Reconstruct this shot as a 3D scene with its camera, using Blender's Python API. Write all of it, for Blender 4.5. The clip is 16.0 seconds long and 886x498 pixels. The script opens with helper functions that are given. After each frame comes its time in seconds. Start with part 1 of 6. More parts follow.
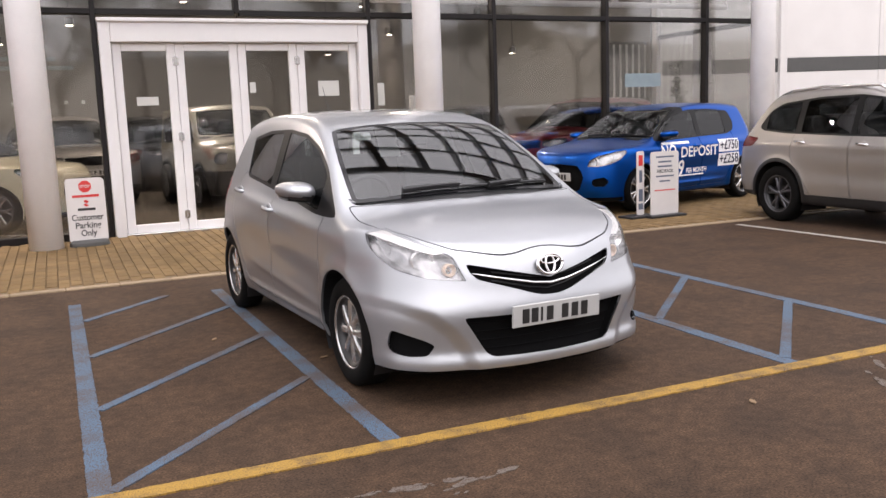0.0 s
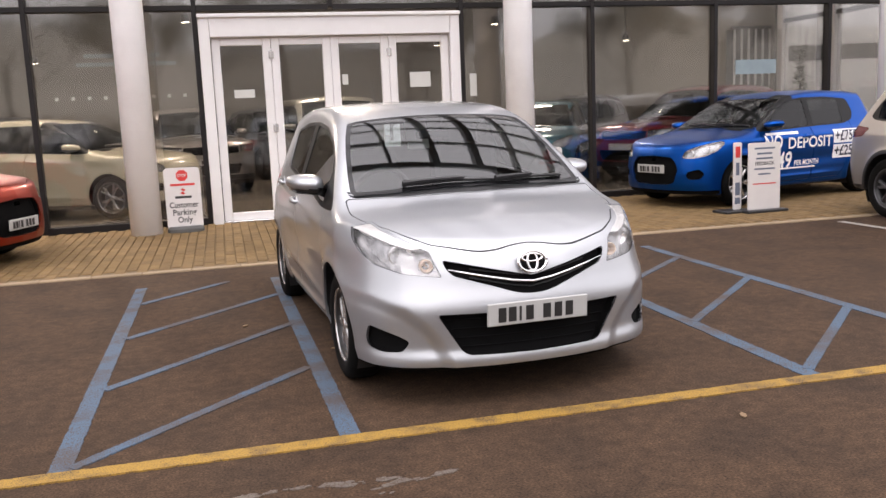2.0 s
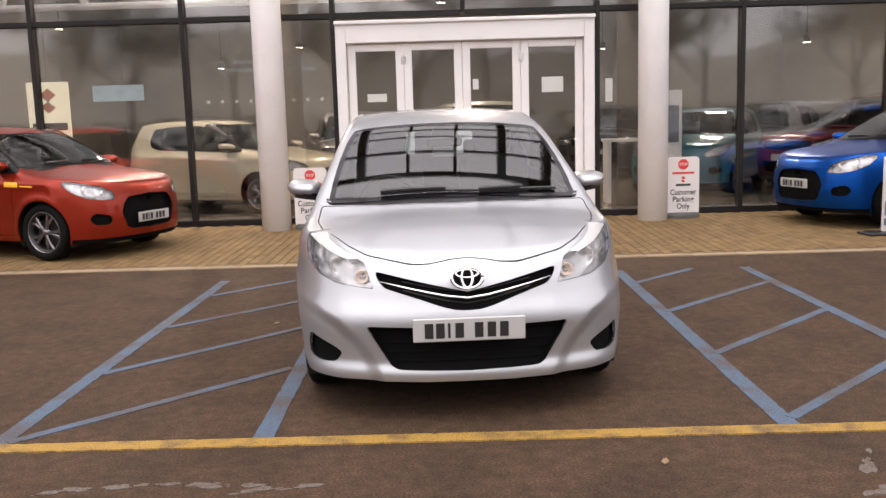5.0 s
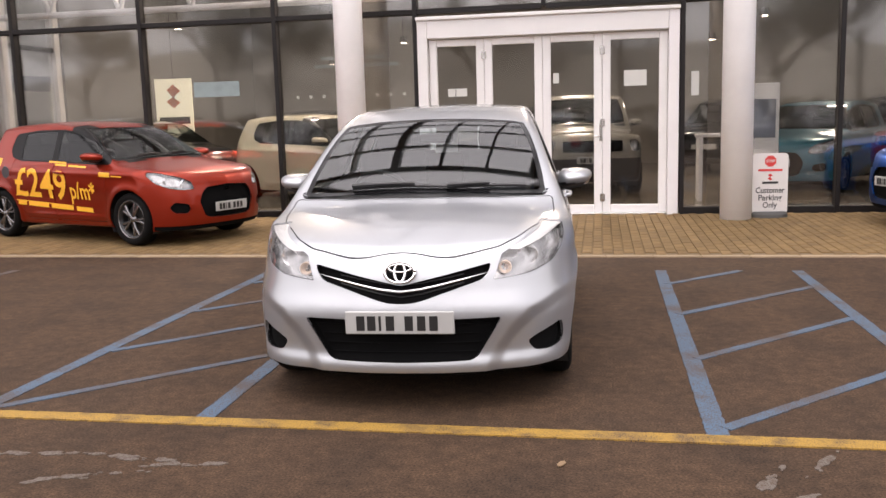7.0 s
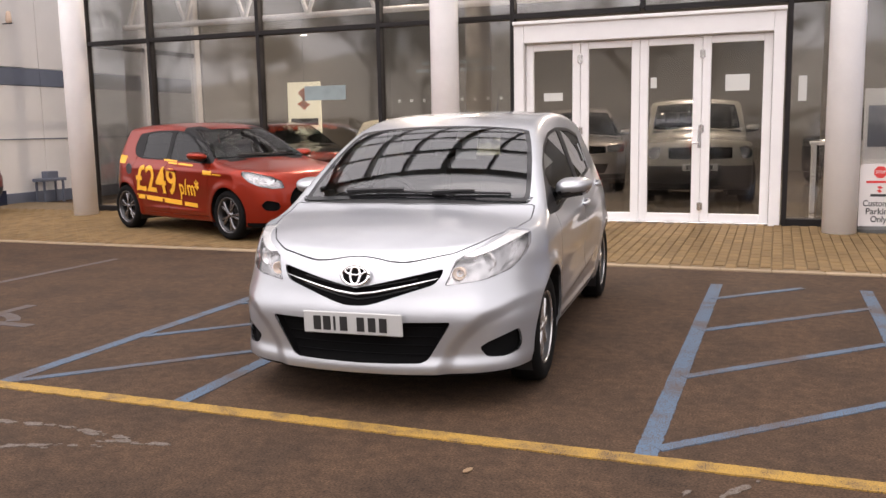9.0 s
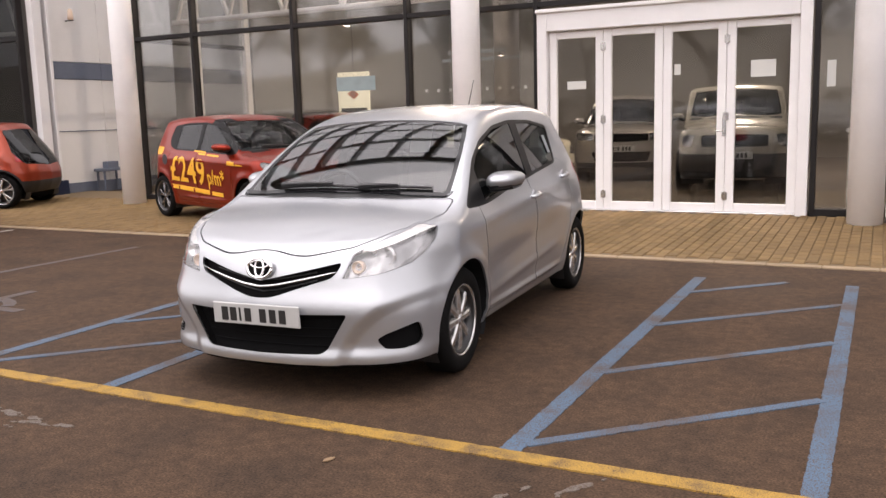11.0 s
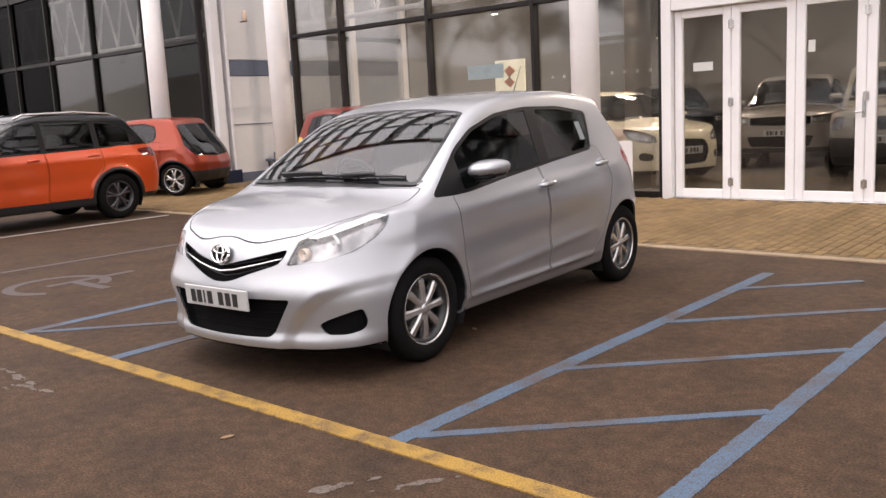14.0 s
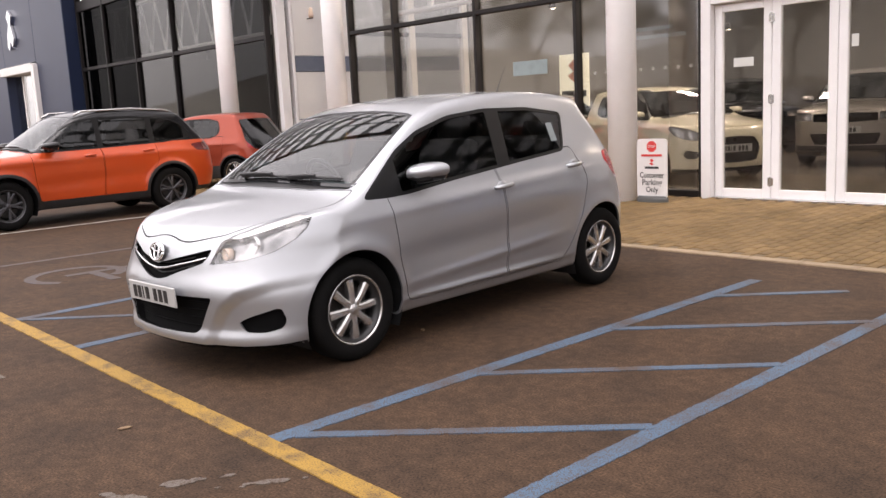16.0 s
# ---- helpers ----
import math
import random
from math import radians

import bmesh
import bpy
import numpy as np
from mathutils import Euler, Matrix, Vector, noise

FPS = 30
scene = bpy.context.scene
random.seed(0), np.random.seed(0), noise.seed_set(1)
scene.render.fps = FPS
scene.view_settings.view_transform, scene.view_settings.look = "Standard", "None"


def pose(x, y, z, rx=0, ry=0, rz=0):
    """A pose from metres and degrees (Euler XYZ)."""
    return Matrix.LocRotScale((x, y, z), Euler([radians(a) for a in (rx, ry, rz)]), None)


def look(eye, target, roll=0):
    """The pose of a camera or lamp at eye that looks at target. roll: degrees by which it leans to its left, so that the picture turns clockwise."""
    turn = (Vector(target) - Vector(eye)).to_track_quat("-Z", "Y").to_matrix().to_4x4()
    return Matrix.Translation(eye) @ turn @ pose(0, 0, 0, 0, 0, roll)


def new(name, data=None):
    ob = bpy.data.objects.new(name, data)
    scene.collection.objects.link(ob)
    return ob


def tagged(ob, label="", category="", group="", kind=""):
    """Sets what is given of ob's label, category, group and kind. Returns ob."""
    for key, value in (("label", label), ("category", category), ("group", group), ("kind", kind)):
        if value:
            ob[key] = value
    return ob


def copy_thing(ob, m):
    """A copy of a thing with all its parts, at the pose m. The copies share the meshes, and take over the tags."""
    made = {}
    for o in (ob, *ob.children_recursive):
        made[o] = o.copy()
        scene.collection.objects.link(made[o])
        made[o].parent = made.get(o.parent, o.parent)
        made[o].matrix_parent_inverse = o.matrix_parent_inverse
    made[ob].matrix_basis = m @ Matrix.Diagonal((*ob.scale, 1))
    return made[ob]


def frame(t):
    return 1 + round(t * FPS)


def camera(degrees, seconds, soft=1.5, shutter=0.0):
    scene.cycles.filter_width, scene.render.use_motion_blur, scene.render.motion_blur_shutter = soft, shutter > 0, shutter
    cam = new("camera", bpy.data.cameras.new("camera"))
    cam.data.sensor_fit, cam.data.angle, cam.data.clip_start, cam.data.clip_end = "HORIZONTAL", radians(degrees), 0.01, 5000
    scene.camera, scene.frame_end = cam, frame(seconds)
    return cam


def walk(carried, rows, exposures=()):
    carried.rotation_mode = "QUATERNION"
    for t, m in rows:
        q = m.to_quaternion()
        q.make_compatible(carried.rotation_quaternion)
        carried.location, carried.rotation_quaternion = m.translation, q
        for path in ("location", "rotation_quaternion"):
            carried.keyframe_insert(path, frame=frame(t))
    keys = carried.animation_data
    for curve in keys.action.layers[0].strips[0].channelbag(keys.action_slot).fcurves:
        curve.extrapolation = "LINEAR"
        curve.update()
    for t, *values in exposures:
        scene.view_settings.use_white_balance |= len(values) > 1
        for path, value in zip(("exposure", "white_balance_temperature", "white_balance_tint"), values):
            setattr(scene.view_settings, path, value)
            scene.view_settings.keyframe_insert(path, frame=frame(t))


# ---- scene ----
cam = camera(54.1, 16.0, soft=1.5)
PATH = [
    (0, (0.325, -0.062, 1.416), (1.119, 1.75, 1.119), -2.1),
    (0.5, (0.522, -0.134, 1.416), (1.224, 1.717, 1.135), -2.2),
    (1, (0.74, -0.255, 1.417), (1.357, 1.627, 1.14), -0.6),
    (1.5, (0.944, -0.27, 1.394), (1.478, 1.636, 1.105), -1.7),
    (2, (1.114, -0.261, 1.403), (1.591, 1.657, 1.095), -2.4),
    (2.5, (1.321, -0.303, 1.392), (1.745, 1.628, 1.086), -2.7),
    (3, (1.579, -0.379, 1.407), (1.882, 1.576, 1.112), -1.4),
    (3.5, (1.802, -0.373, 1.39), (2.041, 1.593, 1.113), -1.7),
    (6, (2.945, -0.313, 1.391), (2.754, 1.656, 1.099), -1.9),
    (6.5, (3.213, -0.332, 1.396), (2.956, 1.629, 1.103), -2.4),
    (7, (3.455, -0.31, 1.385), (3.099, 1.636, 1.094), -1.6),
    (7.5, (3.68, -0.282, 1.381), (3.229, 1.645, 1.093), -1.3),
    (8, (3.847, -0.217, 1.379), (3.334, 1.694, 1.088), -1.4),
    (8.5, (4.144, -0.176, 1.387), (3.521, 1.704, 1.106), -1.1),
    (11, (5.333, 0.178, 1.429), (4.436, 1.939, 1.123), -1.6),
    (11.5, (5.533, 0.319, 1.407), (4.575, 2.048, 1.103), -1.2),
    (12, (5.693, 0.443, 1.409), (4.691, 2.15, 1.116), -1.4),
    (12.5, (5.941, 0.551, 1.412), (4.849, 2.201, 1.119), -1.8),
    (13, (6.125, 0.67, 1.401), (4.956, 2.267, 1.114), -2.3),
    (13.5, (6.294, 0.801, 1.392), (5.052, 2.339, 1.092), -2.2),
    (14, (6.471, 0.951, 1.383), (5.168, 2.435, 1.068), -2.9),
    (14.5, (6.733, 1.123, 1.386), (5.374, 2.555, 1.061), -2.9),
    (15, (6.877, 1.305, 1.37), (5.487, 2.704, 1.038), -3.1),
    (15.5, (6.996, 1.471, 1.378), (5.58, 2.845, 1.05), -2.9),
    (16, (7.189, 1.608, 1.398), (5.718, 2.926, 1.077), -2.9),
]
EXPOSURE = [(0, 1.41, 6450, 18), (3, 1.44, 6560, 18.5), (8, 1.48, 6650, 19), (12, 1.48, 6650, 19), (16, 1.54, 6650, 19)]
walk(cam, [(t, look(eye, target, roll)) for t, eye, target, roll in PATH], EXPOSURE)

# ---- daylight: a bright overcast sky ----
world = bpy.data.worlds.new("overcast")
scene.world = world
world.use_nodes = True
wn, wl = world.node_tree.nodes, world.node_tree.links
sky = wn.new("ShaderNodeTexSky")
sky.sky_type, sky.sun_disc = "NISHITA", False
sky.sun_elevation, sky.sun_rotation = radians(80), radians(195)
sky.dust_density, sky.air_density = 4.0, 1.5
grey = wn.new("ShaderNodeHueSaturation")
grey.inputs["Saturation"].default_value = 0.12
wl.new(sky.outputs[0], grey.inputs["Color"])
cloud = wn.new("ShaderNodeMix")  # cloud evens the sky out
cloud.data_type = "RGBA"
cloud.inputs[0].default_value, cloud.inputs[7].default_value = 0.6, (4.2, 4.15, 4.1, 1)
wl.new(grey.outputs[0], cloud.inputs[6])
wl.new(cloud.outputs[2], wn["Background"].inputs["Color"])
wn["Background"].inputs["Strength"].default_value = 0.15
sun = new("sun", bpy.data.lights.new("sun", "SUN"))
sun.data.energy, sun.data.angle, sun.data.color = 0.62, radians(100), (1.0, 0.97, 0.93)
sun.matrix_world = look((0, 0, 20), (1.6, 13.0, 0))

# ---- materials ----
def material(name, base=(0.5, 0.5, 0.5), rough=0.5, metal=0.0, coat=0.0, var=0.0, scale=8.0, fine=0.0, fine_scale=120.0,
             bump=0.0, bump_scale=90.0, dark=None, random_tint=0.0, spec=0.5, emit=0.0, coat_rough=0.04, island=False, blotch=0.0):
    """A surface with broad stains (var), fine grain (fine) and relief (bump)."""
    m = bpy.data.materials.new(name)
    m.use_nodes = True
    n, l = m.node_tree.nodes, m.node_tree.links
    b = n["Principled BSDF"]
    b.inputs["Roughness"].default_value, b.inputs["Metallic"].default_value = rough, metal
    b.inputs["Coat Weight"].default_value, b.inputs["Coat Roughness"].default_value = coat, coat_rough
    b.inputs["Specular IOR Level"].default_value = spec
    col = (*base, 1)
    b.inputs["Base Color"].default_value = col
    if emit:
        b.inputs["Emission Color"].default_value, b.inputs["Emission Strength"].default_value = col, emit
    pos = n.new("ShaderNodeTexCoord")
    last = None

    def noise_tex(s, detail=6):
        t = n.new("ShaderNodeTexNoise")
        t.inputs["Scale"].default_value, t.inputs["Detail"].default_value = s, detail
        l.new(pos.outputs["Object"], t.inputs["Vector"])
        return t
    if var or fine or random_tint:
        low = dark or tuple(c * 0.45 for c in base)
        mix = n.new("ShaderNodeMix")
        mix.data_type = "RGBA"
        mix.inputs[6].default_value, mix.inputs[7].default_value = col, (*low, 1)
        t = noise_tex(scale)
        ramp = n.new("ShaderNodeMapRange")
        ramp.inputs[1].default_value, ramp.inputs[2].default_value = 0.42, 0.72
        ramp.inputs[4].default_value = var
        l.new(t.outputs["Fac"], ramp.inputs[0])
        l.new(ramp.outputs[0], mix.inputs[0])
        last = mix.outputs[2]
        if fine:
            t2 = noise_tex(fine_scale, 3)
            r2 = n.new("ShaderNodeMapRange")
            r2.inputs[1].default_value, r2.inputs[2].default_value = 0.3, 0.7
            r2.inputs[3].default_value, r2.inputs[4].default_value = 1 - fine, 1 + fine
            l.new(t2.outputs["Fac"], r2.inputs[0])
            hv = n.new("ShaderNodeHueSaturation")
            l.new(r2.outputs[0], hv.inputs["Value"])
            l.new(last, hv.inputs["Color"])
            last = hv.outputs[0]
        if blotch:
            t4 = noise_tex(15.0, 5)
            r4 = n.new("ShaderNodeMapRange")
            r4.inputs[1].default_value, r4.inputs[2].default_value = 0.3, 0.7
            r4.inputs[3].default_value, r4.inputs[4].default_value = 1 - blotch, 1 + blotch
            l.new(t4.outputs["Fac"], r4.inputs[0])
            hv = n.new("ShaderNodeHueSaturation")
            l.new(r4.outputs[0], hv.inputs["Value"])
            l.new(last, hv.inputs["Color"])
            last = hv.outputs[0]
        if random_tint:
            info = n.new("ShaderNodeNewGeometry" if island else "ShaderNodeObjectInfo")
            r3 = n.new("ShaderNodeMapRange")
            r3.inputs[3].default_value, r3.inputs[4].default_value = 1 - random_tint, 1 + random_tint
            l.new(info.outputs["Random Per Island" if island else "Random"], r3.inputs[0])
            hv = n.new("ShaderNodeHueSaturation")
            l.new(r3.outputs[0], hv.inputs["Value"])
            l.new(last, hv.inputs["Color"])
            last = hv.outputs[0]
        l.new(last, b.inputs["Base Color"])
    if bump:
        t = noise_tex(bump_scale, 4)
        bp = n.new("ShaderNodeBump")
        bp.inputs["Strength"].default_value, bp.inputs["Distance"].default_value = bump, 0.01
        l.new(t.outputs["Fac"], bp.inputs["Height"])
        l.new(bp.outputs[0], b.inputs["Normal"])
    return m


def glass(name, tint=(0.8, 0.82, 0.82), ior=1.5, rough=0.0, slant=1.0):
    """A thin pane: clear or tinted, with a mirror sheen that grows towards grazing."""
    m = bpy.data.materials.new(name)
    m.use_nodes = True
    n, l = m.node_tree.nodes, m.node_tree.links
    n.remove(n["Principled BSDF"])
    clear, gloss, mix, fr = n.new("ShaderNodeBsdfTransparent"), n.new("ShaderNodeBsdfGlossy"), n.new("ShaderNodeMixShader"), n.new("ShaderNodeLayerWeight")
    clear.inputs[0].default_value = (*tint, 1)
    gloss.inputs["Roughness"].default_value = rough
    fr.inputs[0].default_value = 0.5
    r0 = ((ior - 1) / (ior + 1)) ** 2
    up = n.new("ShaderNodeMath")
    up.operation, up.inputs[1].default_value = "POWER", 5.0
    sheen = n.new("ShaderNodeMath")
    sheen.operation, sheen.inputs[1].default_value, sheen.inputs[2].default_value = "MULTIPLY_ADD", (1 - r0) * slant, r0
    l.new(fr.outputs["Facing"], up.inputs[0]), l.new(up.outputs[0], sheen.inputs[0])
    l.new(sheen.outputs[0], mix.inputs[0]), l.new(clear.outputs[0], mix.inputs[1]), l.new(gloss.outputs[0], mix.inputs[2])
    l.new(mix.outputs[0], n["Material Output"].inputs[0])
    return m


def worn_paint(name, colour, under, wear=0.5, scale=14.0):
    """Road paint, rubbed through to the asphalt in specks."""
    m = material(name, colour, 0.75)
    n, l = m.node_tree.nodes, m.node_tree.links
    pos = n.new("ShaderNodeTexCoord")
    acc = []
    for s, lo, hi in ((scale, 0.45, 0.75), (160.0, 0.5, 0.62)):
        t = n.new("ShaderNodeTexNoise")
        t.inputs["Scale"].default_value, t.inputs["Detail"].default_value = s, 8
        l.new(pos.outputs["Object"], t.inputs["Vector"])
        r = n.new("ShaderNodeMapRange")
        r.inputs[1].default_value, r.inputs[2].default_value = lo, hi
        r.inputs[4].default_value = wear
        l.new(t.outputs["Fac"], r.inputs[0])
        acc.append(r)
    add = n.new("ShaderNodeMath")
    add.operation, add.use_clamp = "ADD", True
    l.new(acc[0].outputs[0], add.inputs[0]), l.new(acc[1].outputs[0], add.inputs[1])
    mix = n.new("ShaderNodeMix")
    mix.data_type = "RGBA"
    mix.inputs[6].default_value, mix.inputs[7].default_value = (*colour, 1), (*under, 1)
    l.new(add.outputs[0], mix.inputs[0])
    l.new(mix.outputs[2], n["Principled BSDF"].inputs["Base Color"])
    return m


ASPHALT = (0.0535, 0.0313, 0.0178)
M_ASPHALT = material("asphalt", ASPHALT, 0.85, var=0.8, scale=2.3, dark=(0.0300, 0.0185, 0.0115), fine=0.6, fine_scale=95, bump=0.05, bump_scale=260, spec=0.2, blotch=0.27)
M_BLUE = worn_paint("blue_road_paint", (0.054, 0.097, 0.152), ASPHALT, 0.95, 3.2)
M_YELLOW = worn_paint("yellow_road_paint", (0.31, 0.18, 0.025), ASPHALT, 0.72, 9.0)
M_WHITE_LINE = worn_paint("white_road_paint", (0.36, 0.34, 0.31), ASPHALT, 0.3)
M_FAINT = worn_paint("faded_road_paint", (0.060, 0.054, 0.058), ASPHALT, 1.0)
M_BRICK = material("paving_brick", (0.168, 0.108, 0.047), 0.85, var=0.35, scale=5, fine=0.2, fine_scale=140, bump=0.3, random_tint=0.16, spec=0.25)
M_BRICK_JOINED = material("paving_brick_joined", (0.168, 0.108, 0.047), 0.85, var=0.35, scale=5, fine=0.2, fine_scale=140, bump=0.3, random_tint=0.16, spec=0.25, island=True)
M_JOINT = material("paving_sand", (0.130, 0.088, 0.044), 0.95, var=0.4, fine=0.3)
M_WHITE = material("white_powder_coat", (0.80, 0.785, 0.78), 0.35, var=0.08, scale=3, fine=0.02)
M_COLUMN = material("white_column_paint", (0.92, 0.905, 0.90), 0.45, var=0.12, scale=2, fine=0.03)
M_BAND_GREY = material("grey_band", (0.085, 0.085, 0.082), 0.6, var=0.15)
M_DARKFRAME = material("dark_aluminium", (0.013, 0.011, 0.011), 0.5, metal=0.1, spec=0.3, var=0.2, scale=5)
M_PANE = glass("showroom_glass", (0.84, 0.84, 0.83), 2.15, 0.045)
# two glasses darkened, sheen cut, to stand in for dark reflections next door
M_DARKPANE = glass("dark_reflection_glass", (0.20, 0.20, 0.20), 1.12, slant=0.2)
M_DIMPANE = glass("dim_glass", (0.50, 0.50, 0.49), 1.40, slant=0.3)
M_NEXTPANE = glass("neighbour_glass", (0.66, 0.66, 0.64), 1.70, 0.045)
M_DOORPANE = glass("door_glass", (0.74, 0.74, 0.73), 1.75, 0.04)
M_GREYWALL = material("grey_cladding", (0.74, 0.72, 0.70), 0.5, var=0.2, scale=1.2, fine=0.04, dark=(0.56, 0.54, 0.52))
M_BAND = material("slate_band", (0.13, 0.15, 0.20), 0.5, var=0.15)
M_NAVY = material("navy_cladding", (0.011, 0.019, 0.050), 0.4, var=0.2, scale=2)
M_INFLOOR = material("showroom_floor", (0.16, 0.14, 0.12), 0.2, var=0.2, scale=2)
M_INWALL = material("showroom_wall", (0.16, 0.147, 0.13), 0.7, var=0.2, scale=1)
M_INCEIL = material("showroom_ceiling", (0.20, 0.19, 0.178), 0.8, var=0.2, scale=1)
M_LAMP = material("lamp_glow", (1.0, 0.85, 0.62), 0.5, emit=14.0)
M_CHROME = material("chrome", (0.85, 0.85, 0.86), 0.08, metal=1.0, var=0.05)
M_BLACK = material("black_plastic", (0.012, 0.012, 0.013), 0.45, fine=0.2, var=0.1)
M_CAVITY = material("dull_black_grille", (0.004, 0.004, 0.0042), 0.85, var=0.2, spec=0.08)
M_PILLAR = material("satin_black_film", (0.006, 0.006, 0.0065), 0.45, var=0.1, spec=0.2)
M_TRIM = material("gloss_black_trim", (0.008, 0.008, 0.009), 0.12, var=0.1)
M_RUBBER = material("tyre_rubber", (0.004, 0.0039, 0.0039), 0.8, var=0.3, scale=12, dark=(0.009, 0.008, 0.007), spec=0.12)
M_ALLOY = material("silver_alloy", (0.60, 0.59, 0.58), 0.2, metal=0.85, var=0.12, scale=9)
M_SPORTALLOY = material("polished_grey_alloy", (0.20, 0.195, 0.20), 0.25, metal=0.85, var=0.3, scale=9)
M_DARKALLOY = material("dark_alloy", (0.10, 0.10, 0.11), 0.35, metal=0.7, var=0.2)
M_CARGLASS = glass("car_glass", (0.64, 0.71, 0.71), 2.3)
M_SIDEGLASS = glass("side_window_glass", (0.13, 0.145, 0.145), 1.55)
M_PRIVACY = glass("privacy_glass", (0.10, 0.11, 0.11), 1.6)
M_LENS = glass("lamp_lens", (0.88, 0.88, 0.88), 1.9)
M_DARKLENS = material("smoked_red_lens", (0.10, 0.006, 0.006), 0.15, coat=1.0, var=0.1)
M_REDLENS = material("red_lens", (0.34, 0.012, 0.014), 0.12, coat=1.0, var=0.1)
M_AMBER = material("amber_lens", (0.72, 0.55, 0.42), 0.2, coat=0.5)
M_SEAT = material("seat_cloth", (0.035, 0.035, 0.038), 0.9, var=0.2, fine=0.2)
M_PLATE = material("number_plate", (0.41, 0.41, 0.40), 0.35, var=0.05)
M_PLATE_INK = material("plate_bars", (0.015, 0.015, 0.015), 0.5, var=0.05)
M_STICKER = material("pale_sticker", (0.20, 0.23, 0.235), 0.6, var=0.2, scale=20)
M_PAPER = material("paper", (0.6, 0.6, 0.57), 0.8, var=0.05)
M_SIGNWHITE = material("sign_board", (0.66, 0.63, 0.61), 0.45, var=0.06)
M_INK = material("sign_ink", (0.03, 0.03, 0.03), 0.6)
M_RED = material("sign_red", (0.60, 0.04, 0.035), 0.5)
M_YELLOWTEXT = material("yellow_vinyl", (0.85, 0.42, 0.03), 0.45)
M_WHITETEXT = material("white_vinyl", (0.82, 0.82, 0.84), 0.45)


def paint(name, base, metal=0.35, rough=0.32, flake=0.05, gloss=0.05, coat=1.0):
    return material(name, base, rough, metal=metal, coat=coat, var=0.06, scale=2.5, fine=flake, fine_scale=900, coat_rough=gloss)


P_SILVER = paint("silver_paint", (0.425, 0.438, 0.460), 0.80, 0.40, 0.09, 0.10)
P_BEIGE = paint("warm_silver_paint", (0.34, 0.318, 0.30), 0.6, 0.40)
P_RED = paint("burnt_red_paint", (0.27, 0.018, 0.003), 0.7, 0.36, coat=0.4)
P_ORANGE = paint("orange_paint", (0.52, 0.062, 0.008), 0.15, 0.35)
P_BLUE = paint("bright_blue_paint", (0.0003, 0.068, 0.34), 0.92, 0.33, coat=0.12)
P_KHAKI = paint("khaki_paint", (0.24, 0.225, 0.19), 0.1, 0.40)
P_CREAM = paint("cream_paint", (0.72, 0.66, 0.50), 0.05, 0.35)
P_MAROON = paint("maroon_paint", (0.16, 0.015, 0.025), 0.3, 0.32)
P_TEAL = paint("teal_paint", (0.02, 0.14, 0.20), 0.3, 0.32)
P_RUST = paint("rust_orange_paint", (0.27, 0.032, 0.008), 0.5, 0.38, coat=0.5)
P_GREY = paint("mid_grey_paint", (0.13, 0.13, 0.135), 0.4, 0.34)
P_DARK = paint("charcoal_paint", (0.03, 0.032, 0.036), 0.4, 0.32)


# ---- mesh helpers ----
def link_mesh(name, verts, faces, mat, parent=None, label="", smooth=False, normals=None):
    me = bpy.data.meshes.new(name)
    me.from_pydata(np.asarray(verts, float).tolist(), [], faces.tolist() if isinstance(faces, np.ndarray) else faces)
    me.materials.append(mat)
    if smooth:
        me.shade_smooth()
    if normals is not None:
        me.normals_split_custom_set_from_vertices(np.asarray(normals, float).tolist())
    ob = new(name, me)
    if parent:
        ob.parent = parent
    if label:
        ob["label"] = label
    return ob


def part(name, bm, mat, parent=None, label="", smooth=False):
    me = bpy.data.meshes.new(name)
    bmesh.ops.recalc_face_normals(bm, faces=bm.faces)
    bm.to_mesh(me)
    bm.free()
    me.materials.append(mat)
    if smooth:
        me.shade_smooth()
    ob = new(name, me)
    if parent:
        ob.parent = parent
    if label:
        ob["label"] = label
    return ob


def thing(name, m, label, category, group="", kind=""):
    ob = new(name)
    ob.matrix_world = m
    ob.empty_display_size = 0.1
    return tagged(ob, label, category, group, kind)


def add_box(bm, c, s, bevel=0.0, m=None, seg=1):
    r = bmesh.ops.create_cube(bm, size=1.0, matrix=Matrix.Translation(c) @ Matrix.Diagonal((*s, 1)))
    vs = r["verts"]
    if bevel:
        es = list({e for v in vs for e in v.link_edges})
        out = bmesh.ops.bevel(bm, geom=es, offset=bevel, segments=seg, affect="EDGES", profile=0.6)
        vs = list({v for f in out["faces"] for v in f.verts} | {v for v in vs if v.is_valid})
    if m is not None:
        bmesh.ops.transform(bm, matrix=m, verts=vs)
    return bm


def box(c, s, bevel=0.0, m=None, seg=1):
    return add_box(bmesh.new(), c, s, bevel, m, seg)


def add_lathe(bm, profile, seg=32, axis="x", at=(0, 0, 0), caps=True):
    """Turns (radius, height) pairs about an axis."""
    rings = []
    for r, h in profile:
        ring = []
        for i in range(seg):
            a = 2 * math.pi * i / seg
            u, v = r * math.cos(a), r * math.sin(a)
            p = {"x": (h, u, v), "y": (u, h, v), "z": (u, v, h)}[axis]
            ring.append(bm.verts.new(Vector(p) + Vector(at)))
        rings.append(ring)
    for a, b in zip(rings, rings[1:]):
        for i in range(seg):
            j = (i + 1) % seg
            bm.faces.new((a[i], a[j], b[j], b[i]))
    for ring, (r, h) in ((rings[0], profile[0]), (rings[-1], profile[-1])):
        if r > 1e-6 and caps:
            bm.faces.new(ring)
    return bm


